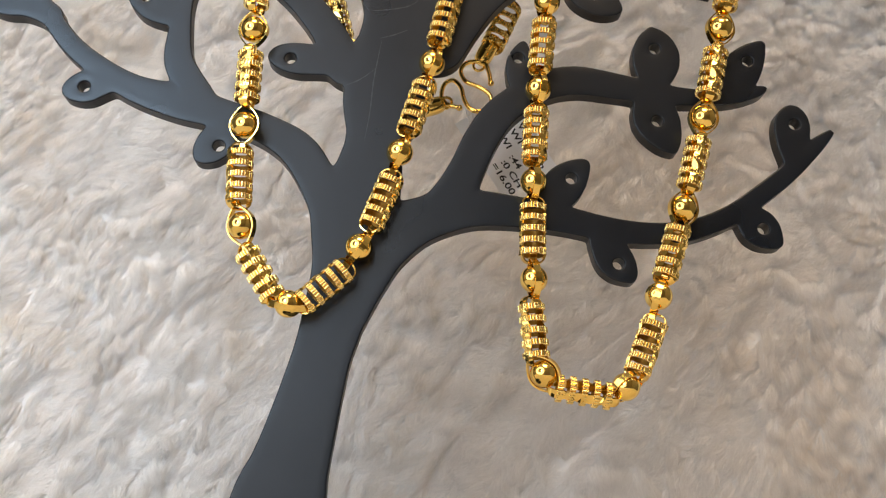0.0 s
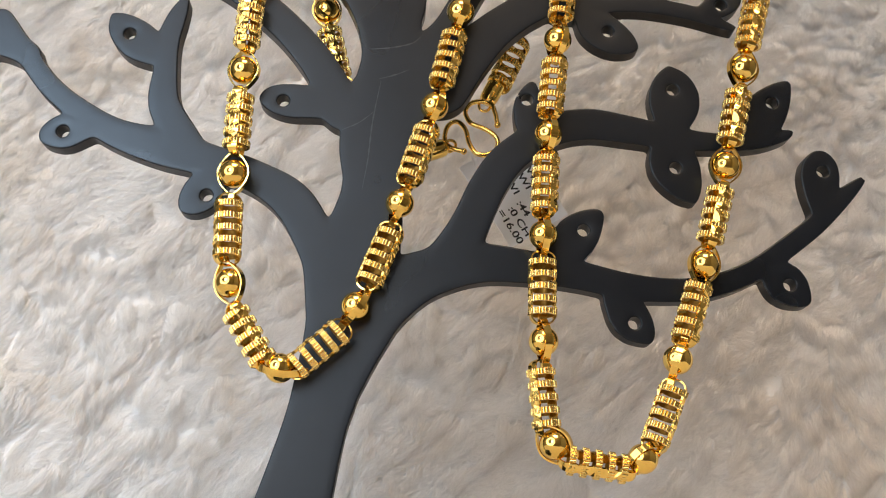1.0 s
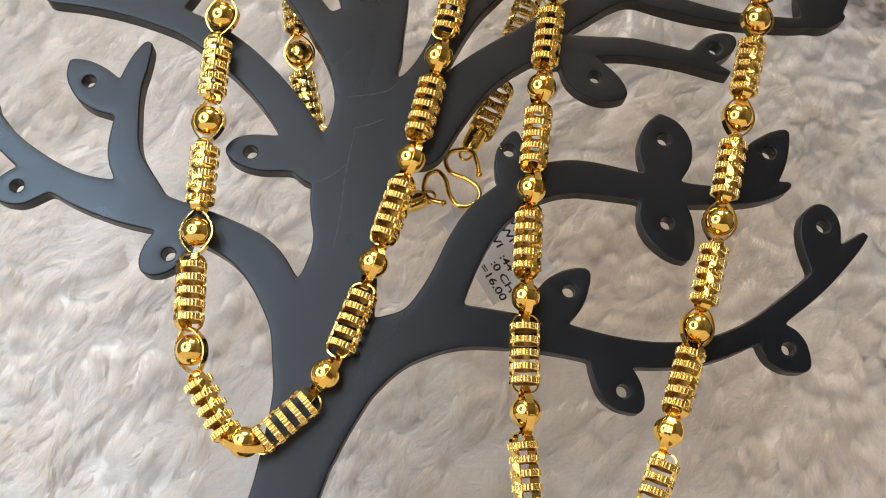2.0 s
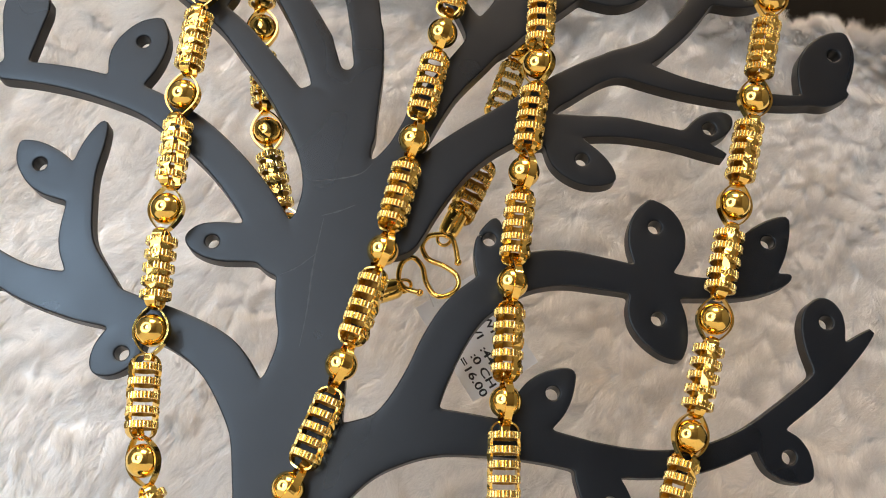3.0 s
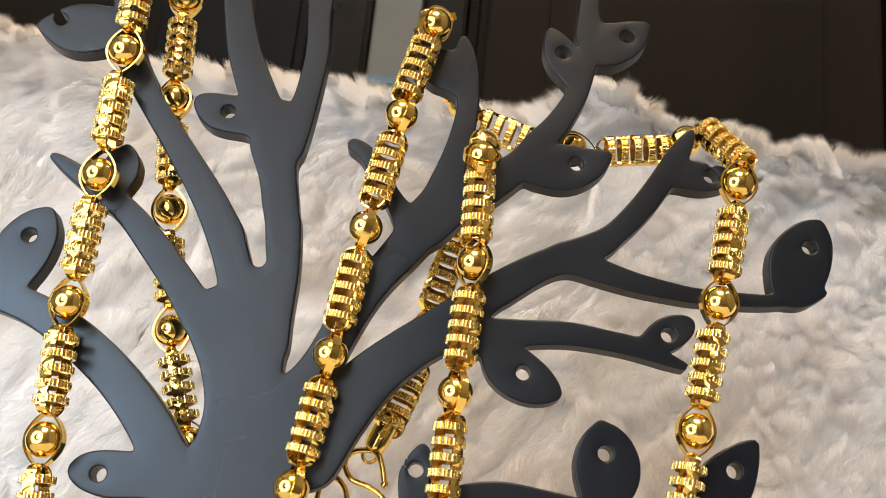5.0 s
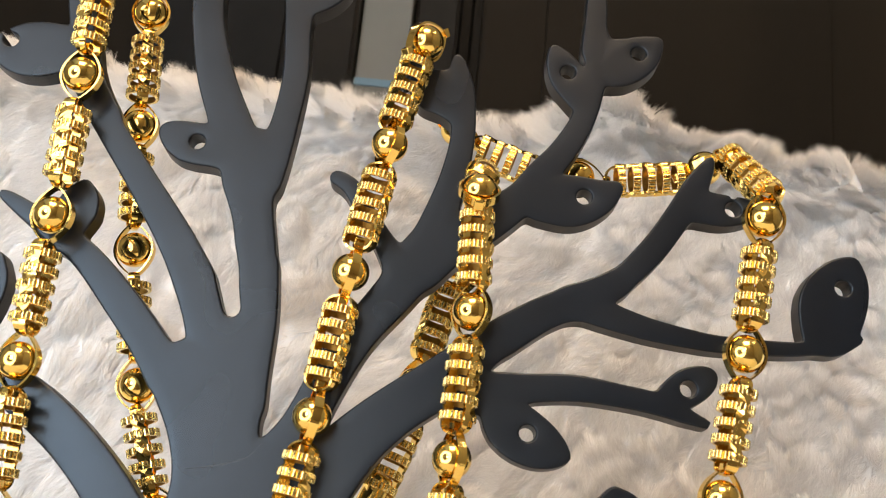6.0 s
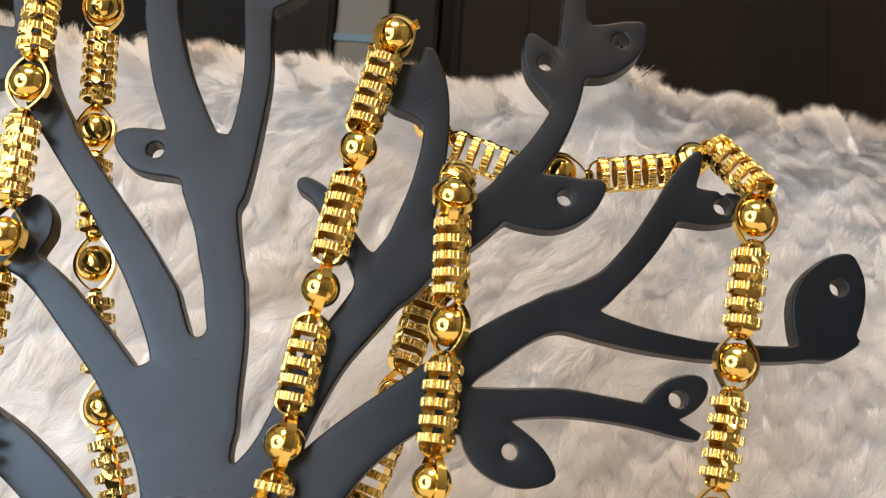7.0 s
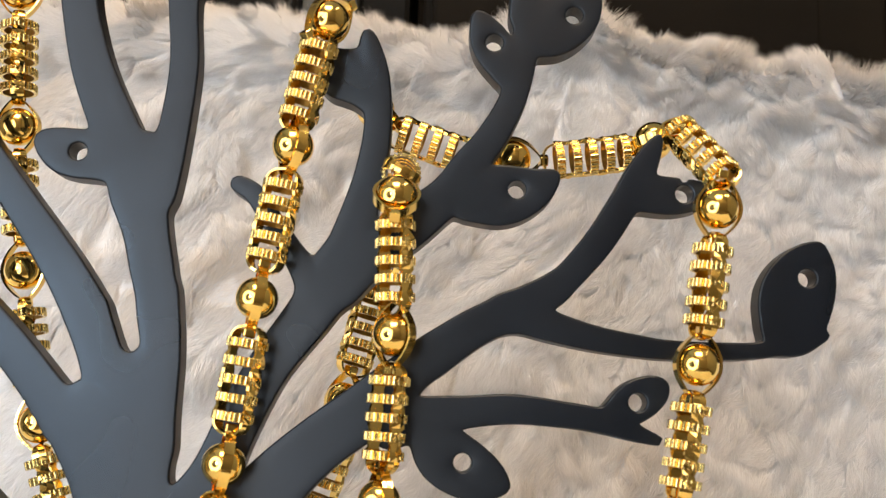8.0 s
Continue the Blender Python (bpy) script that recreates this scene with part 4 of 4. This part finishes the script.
cap((38.0, 277.0, 179.6), (-3.5, 0, -8.5), 0)
cap((23.5, 277.0, 161.0), (8.5, 0, 3.5), 40)
wire = smooth_line([(31.9, 276, 161.5), (28.4, 276.2, 162.3), (26.8, 276.6, 164.7), (27.3, 277, 168.3), (29.5, 277.3, 169.8), (31.8, 277.3, 167.9), (33.0, 277, 164.4), (34.9, 276.8, 161.8), (37.3, 276.8, 161.4), (39.7, 277, 163.0), (40.3, 277, 165.1), (39.2, 277, 167.1), (36.4, 277, 168.6), (32.9, 277, 169.8), (31.3, 277, 172.5), (32.3, 276.8, 174.8), (34.8, 276.4, 175.6), (37.5, 276, 175.2), (38.8, 275.6, 172.7), (39.7, 275.2, 169.2)], 0.5)
bm = tube(bmesh.new(), [Vector(p) * MM for p in wire], 0.62 * MM, 12)
for end in (wire[0], wire[-1]):
    bmesh.ops.create_uvsphere(bm, u_segments=14, v_segments=8, radius=0.85 * MM, matrix=Matrix.Translation(Vector(end) * MM))
hook = part("hook", bm, GOLD, necklace, "bent gold wire hook clasp")
hook.matrix_basis = HOME

# ---- price tag behind the arched limb ----
tag = thing("price_tag", (0.0327, 0.2828, 0.1589), label="small white film price tag with black print on the clasp", category="price tag")
tag.rotation_euler = (0, radians(52.9), 0)
film = bmesh.new()
box(film, -0.0015, 0.0235, 0.0, 0.0003, -0.0008, 0.0165, 0.0001)
part("film", film, TAG, tag, smooth=False)
loop_line = smooth_line([(0.4, 0.1, 3.0), (-2.5, -2.0, 3.4), (-4.0, -5.0, 4.0), (-2.6, -3.4, 4.6), (0.4, 0.2, 4.2)], 0.5)
part("thread", tube(bmesh.new(), [Vector(p) * MM for p in loop_line], 0.18 * MM, 6), TAG, tag)


def print_line(text, u, v, size):
    """A line of print on the tag, u along it and v up it, in mm."""
    curve = bpy.data.curves.new("print", "FONT")
    curve.body, curve.size, curve.offset = text, size * MM, 0.045 * MM
    made = new("print", curve)
    me = bpy.data.meshes.new_from_object(made.evaluated_get(bpy.context.evaluated_depsgraph_get()))
    bpy.data.objects.remove(made)
    me.materials.append(INK)
    ob = new("print", me)
    ob.parent = tag
    ob.matrix_basis = pose(u * MM, -0.05 * MM, v * MM, 90, 0, 0) @ Matrix.Diagonal((1.45, 1, 1, 1))


print_line("=16.00", 13.7, 1.3, 2.5)
print_line(":0 CH", 14.4, 4.0, 2.5)
print_line("WI", 7.6, 7.5, 2.5)
print_line(":44", 14.2, 6.7, 2.5)
print_line("WI", 8.0, 10.9, 2.5)
print_line("W", 7.6, 13.6, 2.5)
print_line("22", 18.4, 11.7, 2.5)
